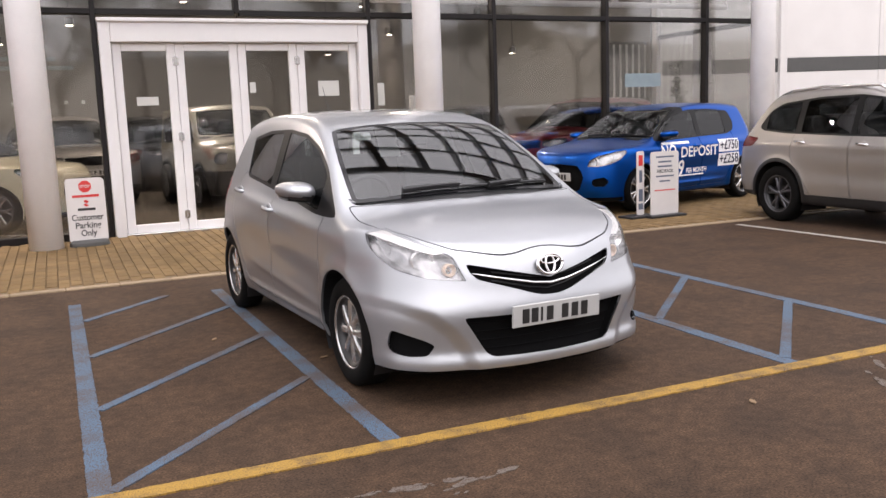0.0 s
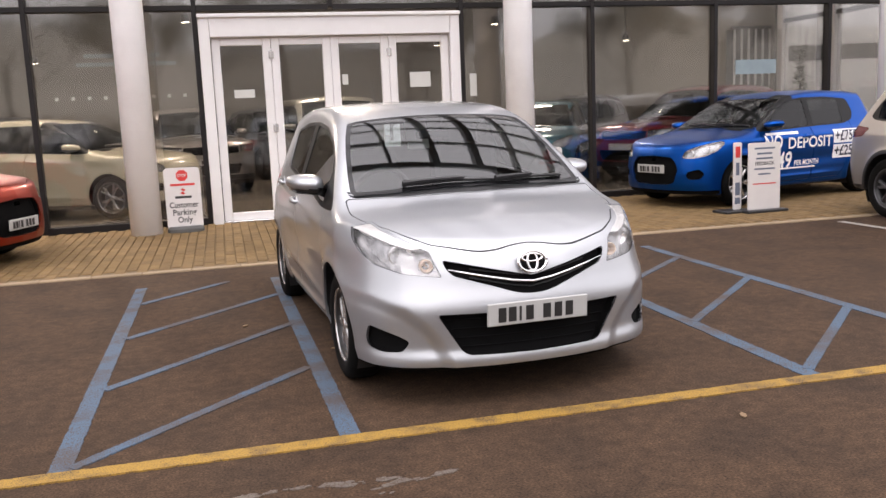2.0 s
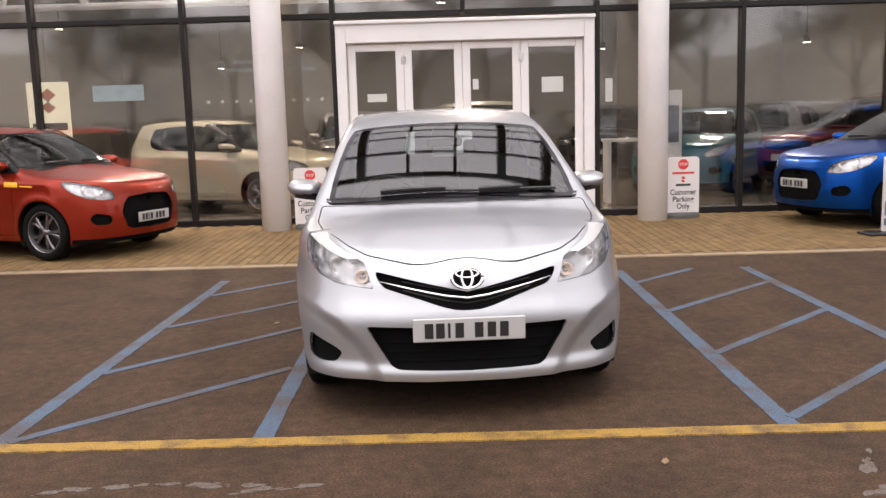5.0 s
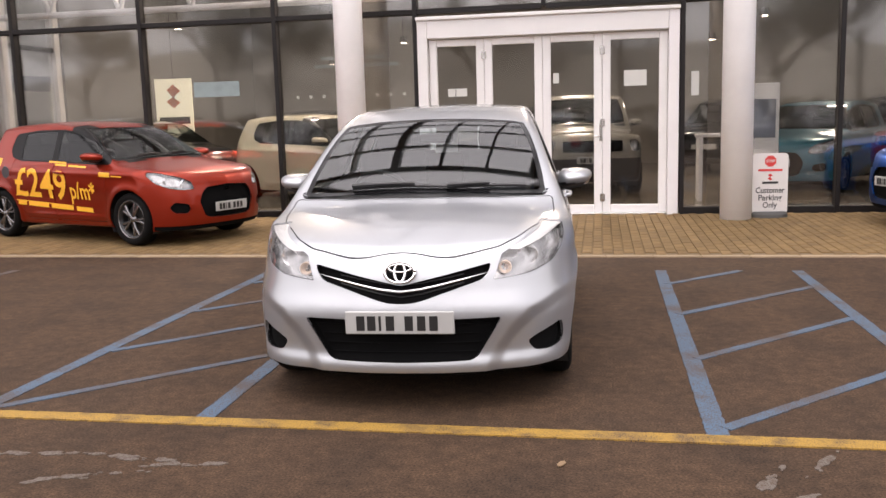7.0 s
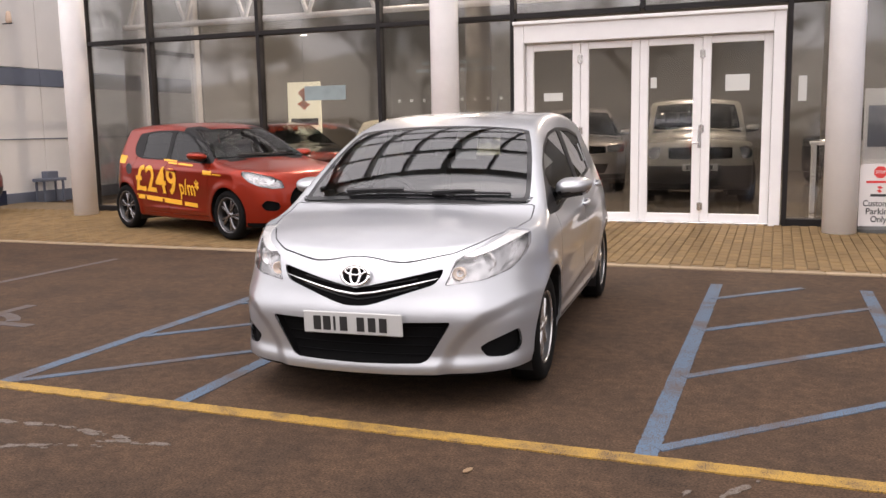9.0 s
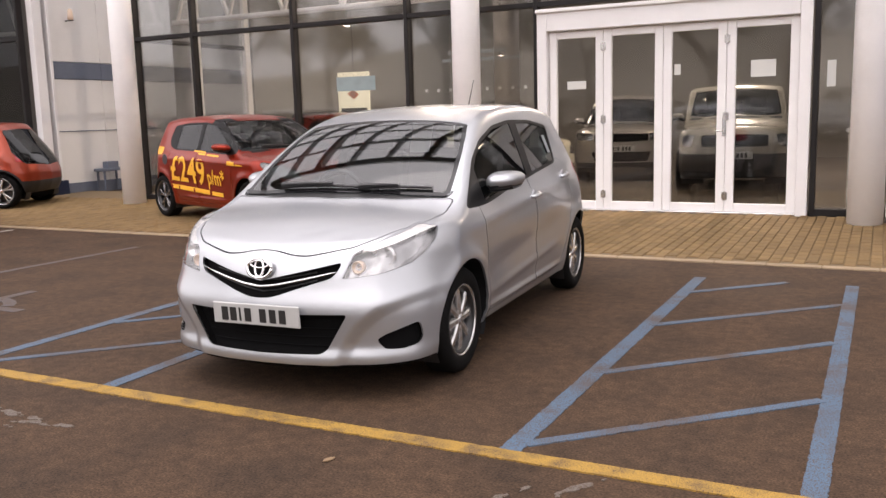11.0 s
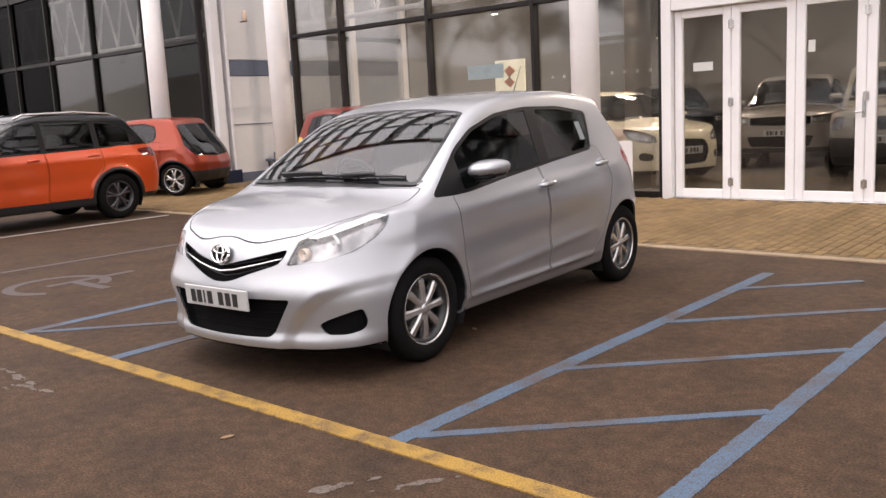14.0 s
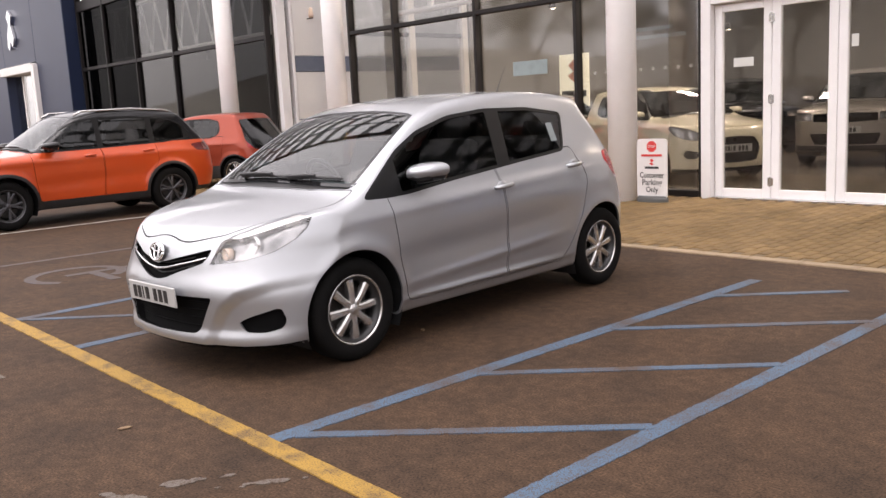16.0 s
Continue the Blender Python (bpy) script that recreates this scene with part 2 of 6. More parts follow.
def lathe(profile, seg=32, axis="z", at=(0, 0, 0), caps=True):
    return add_lathe(bmesh.new(), profile, seg, axis, at, caps)


def add_tube(bm, pts, r, seg=8):
    pts = [Vector(p) for p in pts]
    rings = []
    for i, p in enumerate(pts):
        d = (pts[min(i + 1, len(pts) - 1)] - pts[max(i - 1, 0)]).normalized()
        u = d.orthogonal().normalized() if i == 0 else (rings_u - d * rings_u.dot(d)).normalized()
        rings_u = u
        w = d.cross(u)
        rr = r[i] if isinstance(r, (list, tuple)) else r
        rings.append([bm.verts.new(p + rr * (math.cos(2 * math.pi * k / seg) * u + math.sin(2 * math.pi * k / seg) * w)) for k in range(seg)])
    for a, b in zip(rings, rings[1:]):
        for k in range(seg):
            bm.faces.new((a[k], a[(k + 1) % seg], b[(k + 1) % seg], b[k]))
    bm.faces.new(rings[0]), bm.faces.new(rings[-1])
    return bm


def tube(pts, r, seg=8):
    return add_tube(bmesh.new(), pts, r, seg)


def add_prism(bm, poly, t0, t1, plane="xz"):
    """A flat outline made solid between two depths; plane xz has its depth along y, and so on."""
    def at(p, t):
        return {"xz": (p[0], t, p[1]), "xy": (p[0], p[1], t), "yz": (t, p[0], p[1])}[plane]
    a, b = [bm.verts.new(at(p, t0)) for p in poly], [bm.verts.new(at(p, t1)) for p in poly]
    bm.faces.new(a), bm.faces.new(b)
    for i in range(len(poly)):
        j = (i + 1) % len(poly)
        bm.faces.new((a[i], a[j], b[j], b[i]))
    return bm


def prism(poly, t0, t1, plane="xz"):
    return add_prism(bmesh.new(), poly, t0, t1, plane)


def rounded(w, h, r, n=5, cx=0.0, cy=0.0):
    out = []
    for sx, sy, a0 in ((1, 1, 0), (-1, 1, 90), (-1, -1, 180), (1, -1, 270)):
        for k in range(n + 1):
            a = radians(a0 + 90 * k / n)
            out.append((cx + sx * (w / 2 - r) + r * math.cos(a), cy + sy * (h / 2 - r) + r * math.sin(a)))
    return out


def lettering(text, size, width=None):
    """Flat outlines of a text in the built-in font: points in a plane, faces."""
    cu = bpy.data.curves.new("lettering", "FONT")
    cu.body, cu.size, cu.align_x, cu.align_y, cu.fill_mode = text, size, "CENTER", "CENTER", "FRONT"
    cu.resolution_u = 3
    cu.offset = 0.018 * size
    ob = bpy.data.objects.new("lettering", cu)
    scene.collection.objects.link(ob)
    me = ob.evaluated_get(bpy.context.evaluated_depsgraph_get()).to_mesh()
    vs = np.array([v.co[:2] for v in me.vertices]).reshape(-1, 2)
    fs = [tuple(p.vertices) for p in me.polygons]
    ob.evaluated_get(bpy.context.evaluated_depsgraph_get()).to_mesh_clear()
    bpy.data.objects.remove(ob)
    bpy.data.curves.remove(cu)
    if width and len(vs):
        vs[:, 0] *= width / max(1e-6, vs[:, 0].max() - vs[:, 0].min())
    return vs, fs


# ---- cars: one skin shaped by its profiles, cut into panels, panes and lamps ----
def curve(pts, soft=0.03):
    """A smooth function through (t, value) pairs."""
    t, v = np.array(pts, float).T
    pad = 0.6
    d = np.linspace(t[0] - pad, t[-1] + pad, 900)
    g = np.interp(d, t, v)
    step = d[1] - d[0]
    k = np.exp(-0.5 * (np.arange(-60, 61) * step / soft) ** 2)
    g = np.convolve(np.pad(g, 60, mode="edge"), k / k.sum(), mode="valid")
    return lambda q: np.interp(q, d, g)


def smax(a, b, k):
    h = np.clip(0.5 + 0.5 * (a - b) / k, 0, 1)
    return b + (a - b) * h + k * h * (1 - h)


def ramp(v, a, b):
    t = np.clip((v - a) / (b - a), 0, 1)
    return t * t * (3 - 2 * t)


def outline_distance(q, poly):
    """Distance of points to an outline, negative inside."""
    q, poly = np.asarray(q, float), np.asarray(poly, float)
    lo, hi = poly.min(0) - 0.08, poly.max(0) + 0.08
    near = ((q > lo) & (q < hi)).all(1)
    if len(q) > 4000 and near.sum() < 0.7 * len(q):
        out = 0.08 + np.hypot(*np.maximum(np.maximum(lo - q, q - hi), 0).T)
        out[near] = outline_distance(q[near], poly)
        return out
    best, inside = np.full(len(q), 1e9), np.zeros(len(q), bool)
    for a, b in zip(poly, np.roll(poly, -1, 0)):
        e = b - a
        h = np.clip(((q - a) @ e) / max(e @ e, 1e-12), 0, 1)
        best = np.minimum(best, np.hypot(*(q - a - h[:, None] * e).T))
        cross = (a[1] > q[:, 1]) != (b[1] > q[:, 1])
        dy = b[1] - a[1] if abs(b[1] - a[1]) > 1e-12 else 1e-12
        inside ^= cross & (q[:, 0] < a[0] + (q[:, 1] - a[1]) * e[0] / dy)
    return np.where(inside, -best, best)


def soft_outline(poly, r=0.02, n=4):
    """The outline with its corners rounded."""
    poly = [Vector(p) for p in poly]
    out = []
    for i, p in enumerate(poly):
        a, b = poly[i - 1], poly[(i + 1) % len(poly)]
        ra, rb = min(r, (a - p).length * 0.45), min(r, (b - p).length * 0.45)
        s, e = p + (a - p).normalized() * ra, p + (b - p).normalized() * rb
        out += [tuple((1 - u) ** 2 * s + 2 * u * (1 - u) * p + u * u * e) for u in np.linspace(0, 1, n)]
    return out


class Shape:
    """A car's outer surface, as a function that is negative inside."""

    def __init__(self, P):
        self.P = P
        s = P.get("soft", 0.03)
        self.top, self.nose, self.nose_x = curve(P["top"], s), curve(P["nose"], P.get("nose_soft", 0.025)), curve(P["nose_x"], 0.03)
        self.tail, self.tail_x = curve(P["tail"], 0.03), curve(P["tail_x"], 0.03)
        self.width, self.plan, self.under = curve(P["width"], 0.03), curve(P["plan"], 0.15), curve(P["under"], 0.05)

    def f(self, p):
        P = self.P
        x, y, z = np.abs(p[:, 0]), p[:, 1], p[:, 2]
        a, b, c, d = P["bow_span"]
        yb = y - P["bow"] * (x / 0.7) ** 2 * ramp(y, a, b) * (1 - ramp(y, c, d))
        t0 = self.top(yb)
        slope = (self.top(yb + 0.01) - self.top(yb - 0.01)) / 0.02
        ft = (z - t0 + P["crown"] * x * x) / np.sqrt(1 + slope * slope)
        w = self.width(z) * self.plan(y)
        for wy in (P["fw"], P["rw"]):
            r = np.hypot(y - wy, z - P["wr"])
            w = w + P["flare"] * np.exp(-((r - P["arch"] - 0.01) / 0.055) ** 2)
        for z0, z1, y0, y1, amount, half in P.get("creases", ()):
            mid = z0 + (z1 - z0) * (y - y0) / (y1 - y0)
            w = w + amount * np.exp(-((z - mid) / half) ** 2) * ramp(y, y0 - 0.35, y0 + 0.55) * (1 - ramp(y, y1 - 0.45, y1 + 0.2))
        fs = x - w
        low = P.get("nose_low", 1.0)
        fn = self.nose(z) + self.nose_x(x) * (low + (1 - low) * ramp(z, 0.42, 0.70)) - y
        for poly, depth, soft in P.get("dents", ()):
            near = (y < 1.0) & (fn > -0.3)
            dd = np.full(len(x), 1.0)
            if near.any():
                dd[near] = outline_distance(np.c_[x[near], z[near]], poly)
            fn = fn + depth * (1 - ramp(dd, -soft, soft))
        fr = y - self.tail(z) + self.tail_x(x)
        k = P["k"]
        out = smax(ft, fs, k)
        out = smax(out, fn, P.get("kn", 0.05))
        out = smax(out, fr, 0.06)
        return smax(out, self.under(y) - z, 0.03)

    def hit(self, o, d, far=3.0):
        lo, hi = np.zeros(len(o)), np.full(len(o), far)
        for _ in range(26):
            mid = (lo + hi) / 2
            inside = self.f(o + d * mid[:, None]) < 0
            lo, hi = np.where(inside, mid, lo), np.where(inside, hi, mid)
        return o + d * lo[:, None]

    def normal(self, p):
        e = 0.003
        g = np.stack([self.f(p + np.eye(3)[i] * e) - self.f(p - np.eye(3)[i] * e) for i in range(3)], 1)
        return g / np.maximum(np.linalg.norm(g, axis=1, keepdims=True), 1e-9)

    def skin(self, cols, step):
        """Half of the surface (x >= 0) as points, normals and triangles."""
        P = self.P
        ya, yb, zc = P["spine"]
        caps = max(8, int(1.6 / step))
        th = np.linspace(0, math.pi, cols)
        rows = [(ya, s) for s in np.linspace(math.pi / 2, 0, caps)[:-1]]
        rows += [(y, 0.0) for y in np.arange(ya, yb, step)]
        rows += [(yb, -s) for s in np.linspace(0, math.pi / 2, caps)]
        o, d = [], []
        for y, ph in rows:
            o.append(np.tile((0, y, zc), (cols, 1)))
            d.append(np.c_[np.sin(th) * math.cos(ph), np.full(cols, -math.sin(ph)), np.cos(th) * math.cos(ph)])
        v = self.hit(np.concatenate(o).astype(float), np.concatenate(d))
        v[:, 0] = np.maximum(v[:, 0], 0)
        v[0::cols, 0] = 0
        v[cols - 1::cols, 0] = 0
        n = self.normal(v)
        mid = v[:, 0] < 1e-6
        n[mid, 0] = 0
        i = np.arange(len(rows) - 1)[:, None] * cols + np.arange(cols - 1)[None, :]
        i = i.ravel()
        f = np.concatenate([np.c_[i, i + cols, i + cols + 1], np.c_[i, i + cols + 1, i + 1]])
        area = np.linalg.norm(np.cross(v[f[:, 1]] - v[f[:, 0]], v[f[:, 2]] - v[f[:, 0]]), axis=1)
        return v, n, f[area > 1e-9][:, ::-1]


def cut(S, d):
    """Cuts a skin where d is nought; returns the part with d < 0 and the part with d > 0."""
    V, N, F = S
    d = np.where(np.abs(d) < 2e-5, 2e-5, d)
    s = d[F] < 0
    n = s.sum(1)
    inn, out = [F[n == 3]], [F[n == 0]]
    mixed = F[(n == 1) | (n == 2)]
    made, nv, nn, ti, to = {}, [], [], [], []

    def cross(a, b):
        key = (a, b) if a < b else (b, a)
        if key not in made:
            t = d[a] / (d[a] - d[b])
            made[key] = len(V) + len(nv)
            nv.append(V[a] + t * (V[b] - V[a]))
            q = N[a] + t * (N[b] - N[a])
            nn.append(q / max(np.linalg.norm(q), 1e-9))
        return made[key]
    for tri in mixed.tolist():
        neg = [d[i] < 0 for i in tri]
        odd = neg.index(True) if sum(neg) == 1 else neg.index(False)
        a, b, c = tri[odd], tri[(odd + 1) % 3], tri[(odd + 2) % 3]
        ab, ac = cross(a, b), cross(a, c)
        one, two = (ti, to) if neg[odd] else (to, ti)
        one.append((a, ab, ac))
        two.extend([(ab, b, c), (ab, c, ac)])
    V2, N2 = (np.concatenate([V, nv]), np.concatenate([N, nn])) if nv else (V, N)
    pick = lambda keep, tris: np.concatenate([keep[0], np.array(tris, int).reshape(-1, 3)])
    return (V2, N2, pick(inn, ti)), (V2, N2, pick(out, to))


def emit(name, S, mat, parent, side="both", rim=0.012, shift=0.0, label=""):
    """Makes one part of a piece of skin, with a turned-in edge; side: both halves, l (x > 0) or r."""
    V, N, F = S
    if not len(F):
        return None
    used = np.unique(F)
    back = np.full(len(V), -1)
    back[used] = np.arange(len(used))
    V, N, F = V[used] + N[used] * shift, N[used], back[F]
    if rim:
        e = np.concatenate([F[:, [0, 1]], F[:, [1, 2]], F[:, [2, 0]]])
        key = np.sort(e, 1)
        _, first, count = np.unique(key[:, 0] * 10 ** 7 + key[:, 1], return_index=True, return_counts=True)
        edge = e[first[count == 1]]
        edge = edge[~((V[edge[:, 0], 0] < 1e-4) & (V[edge[:, 1], 0] < 1e-4))]
        a, b = edge.T
        t = V[b] - V[a]
        rn = np.cross(t, N[a]) * (1 if rim > 0 else -1)
        rn /= np.maximum(np.linalg.norm(rn, axis=1, keepdims=True), 1e-9)
        m = len(V)
        k = len(edge)
        V = np.concatenate([V, V[a], V[b], V[b] - N[b] * rim, V[a] - N[a] * rim])
        N = np.concatenate([N, rn, rn, rn, rn])
        q = np.arange(k)
        F = np.concatenate([F, np.c_[m + k + q, m + q, m + 3 * k + q], np.c_[m + k + q, m + 3 * k + q, m + 2 * k + q]])
    flip = np.array([-1, 1, 1])
    if side == "r":
        V, N, F = V * flip, N * flip, F[:, ::-1]
    elif side == "both":
        F = np.concatenate([F, F[:, ::-1] + len(V)])
        V, N = np.concatenate([V, V * flip]), np.concatenate([N, N * flip])
    return link_mesh(name, V, F, mat, parent, label, True, N)


def wheel_parts(P, parent, alloy, spokes, style):
    """One wheel about the origin, its outer face towards +x."""
    r, w, rr = P["wr"], P["tyre_w"], P["rim_r"]
    hub = part("wheel", lathe([(rr - 0.007, w * 0.40), (rr - 0.002, w * 0.45), (rr + 0.003, w * 0.46), (rr + 0.007, w * 0.43)], 48, "x", caps=False), alloy, parent, "", True)
    part("barrel", lathe([(rr - 0.012, -w * 0.4), (rr - 0.03, -w * 0.1), (rr - 0.035, w * 0.18), (rr - 0.016, w * 0.40), (rr + 0.002, w * 0.42), (rr + 0.004, -w * 0.4)], 40, "x", caps=False), M_BARREL, hub, "", True)
    part("tyre", lathe([(rr, -w * 0.44), (rr + 0.03, -w * 0.5), (r - 0.04, -w * 0.52), (r - 0.012, -w * 0.44), (r, -w * 0.3), (r - 0.001, 0), (r, w * 0.3), (r - 0.012, w * 0.44), (r - 0.04, w * 0.52), (rr + 0.03, w * 0.51), (rr + 0.006, w * 0.46), (rr - 0.004, w * 0.40)], 48, "x", caps=False), M_RUBBER, hub, "", True)
    part("brake_disc", lathe([(0.02, 0.0), (rr * 0.70, 0.0), (rr * 0.70, -0.02), (0.02, -0.02)], 32, "x"), M_DISC, hub)
    # black disc behind the spokes, standing in for shade in the wheel well
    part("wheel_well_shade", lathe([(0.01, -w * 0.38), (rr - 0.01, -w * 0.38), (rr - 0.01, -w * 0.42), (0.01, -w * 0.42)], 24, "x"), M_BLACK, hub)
    first = None
    for k in range(spokes):
        a = 2 * math.pi * k / spokes
        if first is None:
            bm = bmesh.new()
            pairs = [(0.0,)] if style == "single" else [(-0.21,), (0.21,)]
            for (off,) in pairs:
                sec = []
                for s in np.linspace(0, 1, 6):
                    rad = 0.03 + s * (rr - 0.038)
                    half = (0.0145 + 0.013 * s) if style == "single" else (0.013 + 0.006 * s)
                    if style == "single":
                        half += 0.010 * max(0, 0.25 - s) / 0.25
                    x = w * (0.36 + 0.06 * s - 0.10 * s * s)
                    ang = off * (0.3 + 0.7 * s)
                    sec.append([bm.verts.new((x + dx, rad * math.sin(ang) + dy * math.cos(ang), rad * math.cos(ang) - dy * math.sin(ang)))
                                for dx, dy in ((0, -half * 0.55), (0.0, half * 0.55), (-0.008, half), (-0.035, half * 1.1), (-0.035, -half * 1.1), (-0.008, -half))])
                for p, q in zip(sec, sec[1:]):
                    for i in range(6):
                        bm.faces.new((p[i], p[(i + 1) % 6], q[(i + 1) % 6], q[i]))
                bm.faces.new(sec[0]), bm.faces.new(sec[-1])
            first = part("spoke", bm, alloy, hub)
        else:
            s = new("spoke", first.data)
            s.parent = hub
            s.matrix_basis = pose(0, 0, 0, math.degrees(a))
    part("hub_cap", lathe([(0.0, w * 0.40), (0.026, w * 0.395), (0.032, w * 0.37), (0.036, w * 0.30), (0.05, w * 0.26), (0.052, w * 0.1)], 24, "x"), alloy, hub, "", True)
    for k in range(5):
        a = 2 * math.pi * k / 5
        part("wheel_nut", lathe([(0.008, w * 0.28), (0.008, w * 0.33), (0.004, w * 0.335)], 8, "x", (0, 0.042 * math.cos(a), 0.042 * math.sin(a))), M_DARKALLOY, hub)
    return hub


def car(name, m, P, body, label, category, lod=1, roof_mat=None, seat_mat=None, group=""):
    """A whole car with its nose towards -y of its pose m. lod 2: near, 1: middle, 0: behind glass or in reflections."""
    shape = Shape(P)
    root = thing(name, m, label, category, group)
    cols, step = ((240, 0.013), (100, 0.032), (64, 0.05))[2 - lod]
    S = shape.skin(cols, step)
    dark = M_BLACK
    side = lambda S: S[0][:, [1, 2]]
    front = lambda S: S[0][:, [0, 2]]
    above = lambda S: S[0][:, [0, 1]]
    slant = lambda S: np.c_[(S[0][:, 0] + S[0][:, 1]) / math.sqrt(2), S[0][:, 2]]

    def only(d, ok):
        return np.where(ok, d, np.maximum(d, 0.05))
    # wheel arches
    arches = lambda S: np.minimum(np.hypot(S[0][:, 1] - P["fw"], S[0][:, 2] - P["wr"]), np.hypot(S[0][:, 1] - P["rw"], S[0][:, 2] - P["wr"])) - P["arch"]
    arch_d = lambda S: only(arches(S), S[0][:, 0] > 0.45)
    dlo, screen = soft_outline(P["dlo"], 0.05), P["screen"]
    dlo_d = lambda S: only(outline_distance(side(S), dlo), S[0][:, 0] > 0.35)
    screen_d = lambda S: only(outline_distance(above(S), screen), S[0][:, 2] > P["belt"] - 0.08)
    rear_d = lambda S: only(outline_distance(front(S), soft_outline(P["rear_glass"], 0.05)), S[0][:, 1] > P["rw"] - 0.1)
    lamp = soft_outline(P["lamp"], 0.012)
    lamp_d = lambda S: only(outline_distance(slant(S), lamp), (S[0][:, 1] < 1.0) & (S[0][:, 2] > 0.4))
    grilles = [soft_outline(g, 0.018) for g in P["grilles"]]
    # dark shell just under the skin, open where light gets in
    L = S
    L = cut(L, arch_d(L) - 0.002)[1]
    for fn in (dlo_d, screen_d, rear_d, lamp_d):
        L = cut(L, fn(L) + 0.006)[1]
    for g in grilles:
        L = cut(L, only(outline_distance(front(L), g), L[0][:, 1] < 0.6) - 0.004)[1]
    emit("inner_shell", L, dark, root, rim=0, shift=-0.016)
    # wheel arches, with rolled edges
    _, S = cut(S, arch_d(S))
    # black lower cladding
    if "cladding" in P:
        lo, hi = P["cladding"]
        dcl = lambda S: np.minimum(S[0][:, 2] - lo, only(arches(S) - hi, (S[0][:, 0] > 0.5) & (S[0][:, 2] < 0.85)))
        c, S = cut(S, dcl(S))
        emit("cladding", c, dark, root, shift=0.004, label="black plastic lower cladding")
    # grilles and fog lamp pockets, set back
    for g, depth, gname in zip(grilles, P["grille_depth"], P["grille_names"]):
        d = only(outline_distance(front(S), g), S[0][:, 1] < 0.6)
        c, S = cut(S, d)
        if gname == "fog_lamp_pocket":
            for sd in "lr":
                emit(gname, c, M_CAVITY, root, sd, rim=-depth, shift=-depth)
        else:
            emit(gname, c, M_CAVITY, root, rim=-depth, shift=-depth, label="black mesh grille set in the bumper")
    # black lip along the bottom of the nose
    if "lip" in P:
        c, S = cut(S, only(S[0][:, 2] - P["lip"], S[0][:, 1] < 0.46))
        emit("front_lip", c, M_CAVITY, root, shift=-0.012, label="black lip under the bumper")
    # headlamps: bezel, bowl, lens
    c, S = cut(S, lamp_d(S))
    bezel, c = cut(c, -(lamp_d(c) + 0.0035)) if lod else (None, c)
    for sd in "lr" if lod else "":
        emit("headlamp_bezel", bezel, body if P.get("eyelid") else M_TRIM, root, sd, rim=0.012, shift=-0.003)
    whole, glint = c, None
    # pale strip along the lens top, a painted sky reflection
    if P.get("eyelid") and lod:
        glint, c = cut(c, outline_distance(slant(c), P["eyelid"]))
    for sd in "lr":
        h = emit("headlamp", c, M_HEADBOWL, root, sd, rim=-0.05, shift=-0.05, label="clear headlamp with bright reflector")
        if h is None:
            continue
        inner = cut(whole, lamp_d(whole) + 0.0045)[0]
        if glint:
            emit("eyelid", glint, M_TOPGLINT, h, sd, rim=0.03, shift=-0.006, label="painted sky reflection along the top of the lamp")
        emit("lens", inner, M_LENS, h, sd, rim=0.004, shift=-0.001).visible_shadow = False
        sx = 1 if sd == "l" else -1
        for bx, by, bz, br, mat in P["bulbs"] if lod else ():
            q = np.array([(bx + (br + 0.01) * math.cos(a), 0.62, bz + (br + 0.01) * math.sin(a)) for a in np.arange(0, 6.2, 0.6)])
            by = float(shape.hit(q, np.tile((0, -1.0, 0), (len(q), 1)))[:, 1].max()) + 0.010
            part("reflector", lathe([(0.0, by + 0.045), (br * 0.55, by + 0.035), (br, by - 0.005), (br + 0.006, by - 0.006), (br + 0.006, by + 0.03)], 24, "y", (sx * bx, 0, bz)), mat, h, "", True)
            part("bulb", lathe([(0.0, by - 0.002), (br * 0.22, by + 0.004), (br * 0.24, by + 0.04)], 12, "y", (sx * bx, 0, bz)), M_CHROME, h, "", True)
    # windscreen, its black border and the scuttle
    c, S = cut(S, screen_d(S))
    border, pane = cut(c, -(screen_d(c) + 0.028))
    emit("windscreen_border", border, M_TRIM, root, rim=0.006, shift=-0.003)
    w = emit("windscreen", pane, M_CARGLASS, root, rim=0, shift=-0.003, label="clear windscreen")
    w.visible_shadow = False
    if "scuttle" in P:
        c, S = cut(S, only(outline_distance(above(S), P["scuttle"]), S[0][:, 2] > 0.8))
        emit("scuttle", c, dark, root, rim=0.01, shift=-0.012, label="black plastic scuttle below the windscreen")
    # side windows
    c, S = cut(S, dlo_d(S))
    for y0, y1, wname in P["panes"]:
        band = np.maximum(dlo_d(c) + 0.022, outline_distance(side(c), [(y0[0], P["belt"] - 0.3), (y1[0], P["belt"] - 0.3), (y1[1], P["belt"] + 0.7), (y0[1], P["belt"] + 0.7)]))
        g, c = cut(c, band)
        for sd in "lr":
            ob = emit(wname, g, M_PRIVACY if P.get("privacy") and wname != "front_side_window" else M_SIDEGLASS, root, sd, rim=0, shift=-0.006)
            if ob:
                ob.visible_shadow = False
    for sd in "lr":
        emit("window_surround", c, M_PILLAR, root, sd, rim=0.006, shift=-0.002, label="satin black window surround")
    if "pillar" in P and lod:
        c, S = cut(S, only(outline_distance(side(S), P["pillar"]), S[0][:, 0] > 0.35))
        for sd in "lr":
            emit("windscreen_pillar", c, M_PILLAR, root, sd, rim=0.006, shift=-0.001, label="black windscreen pillar")
    # rear glass and tail lamps
    c, S = cut(S, rear_d(S))
    emit("rear_window", c, M_PRIVACY if P.get("privacy") else M_CARGLASS, root, rim=0.004, shift=-0.002)
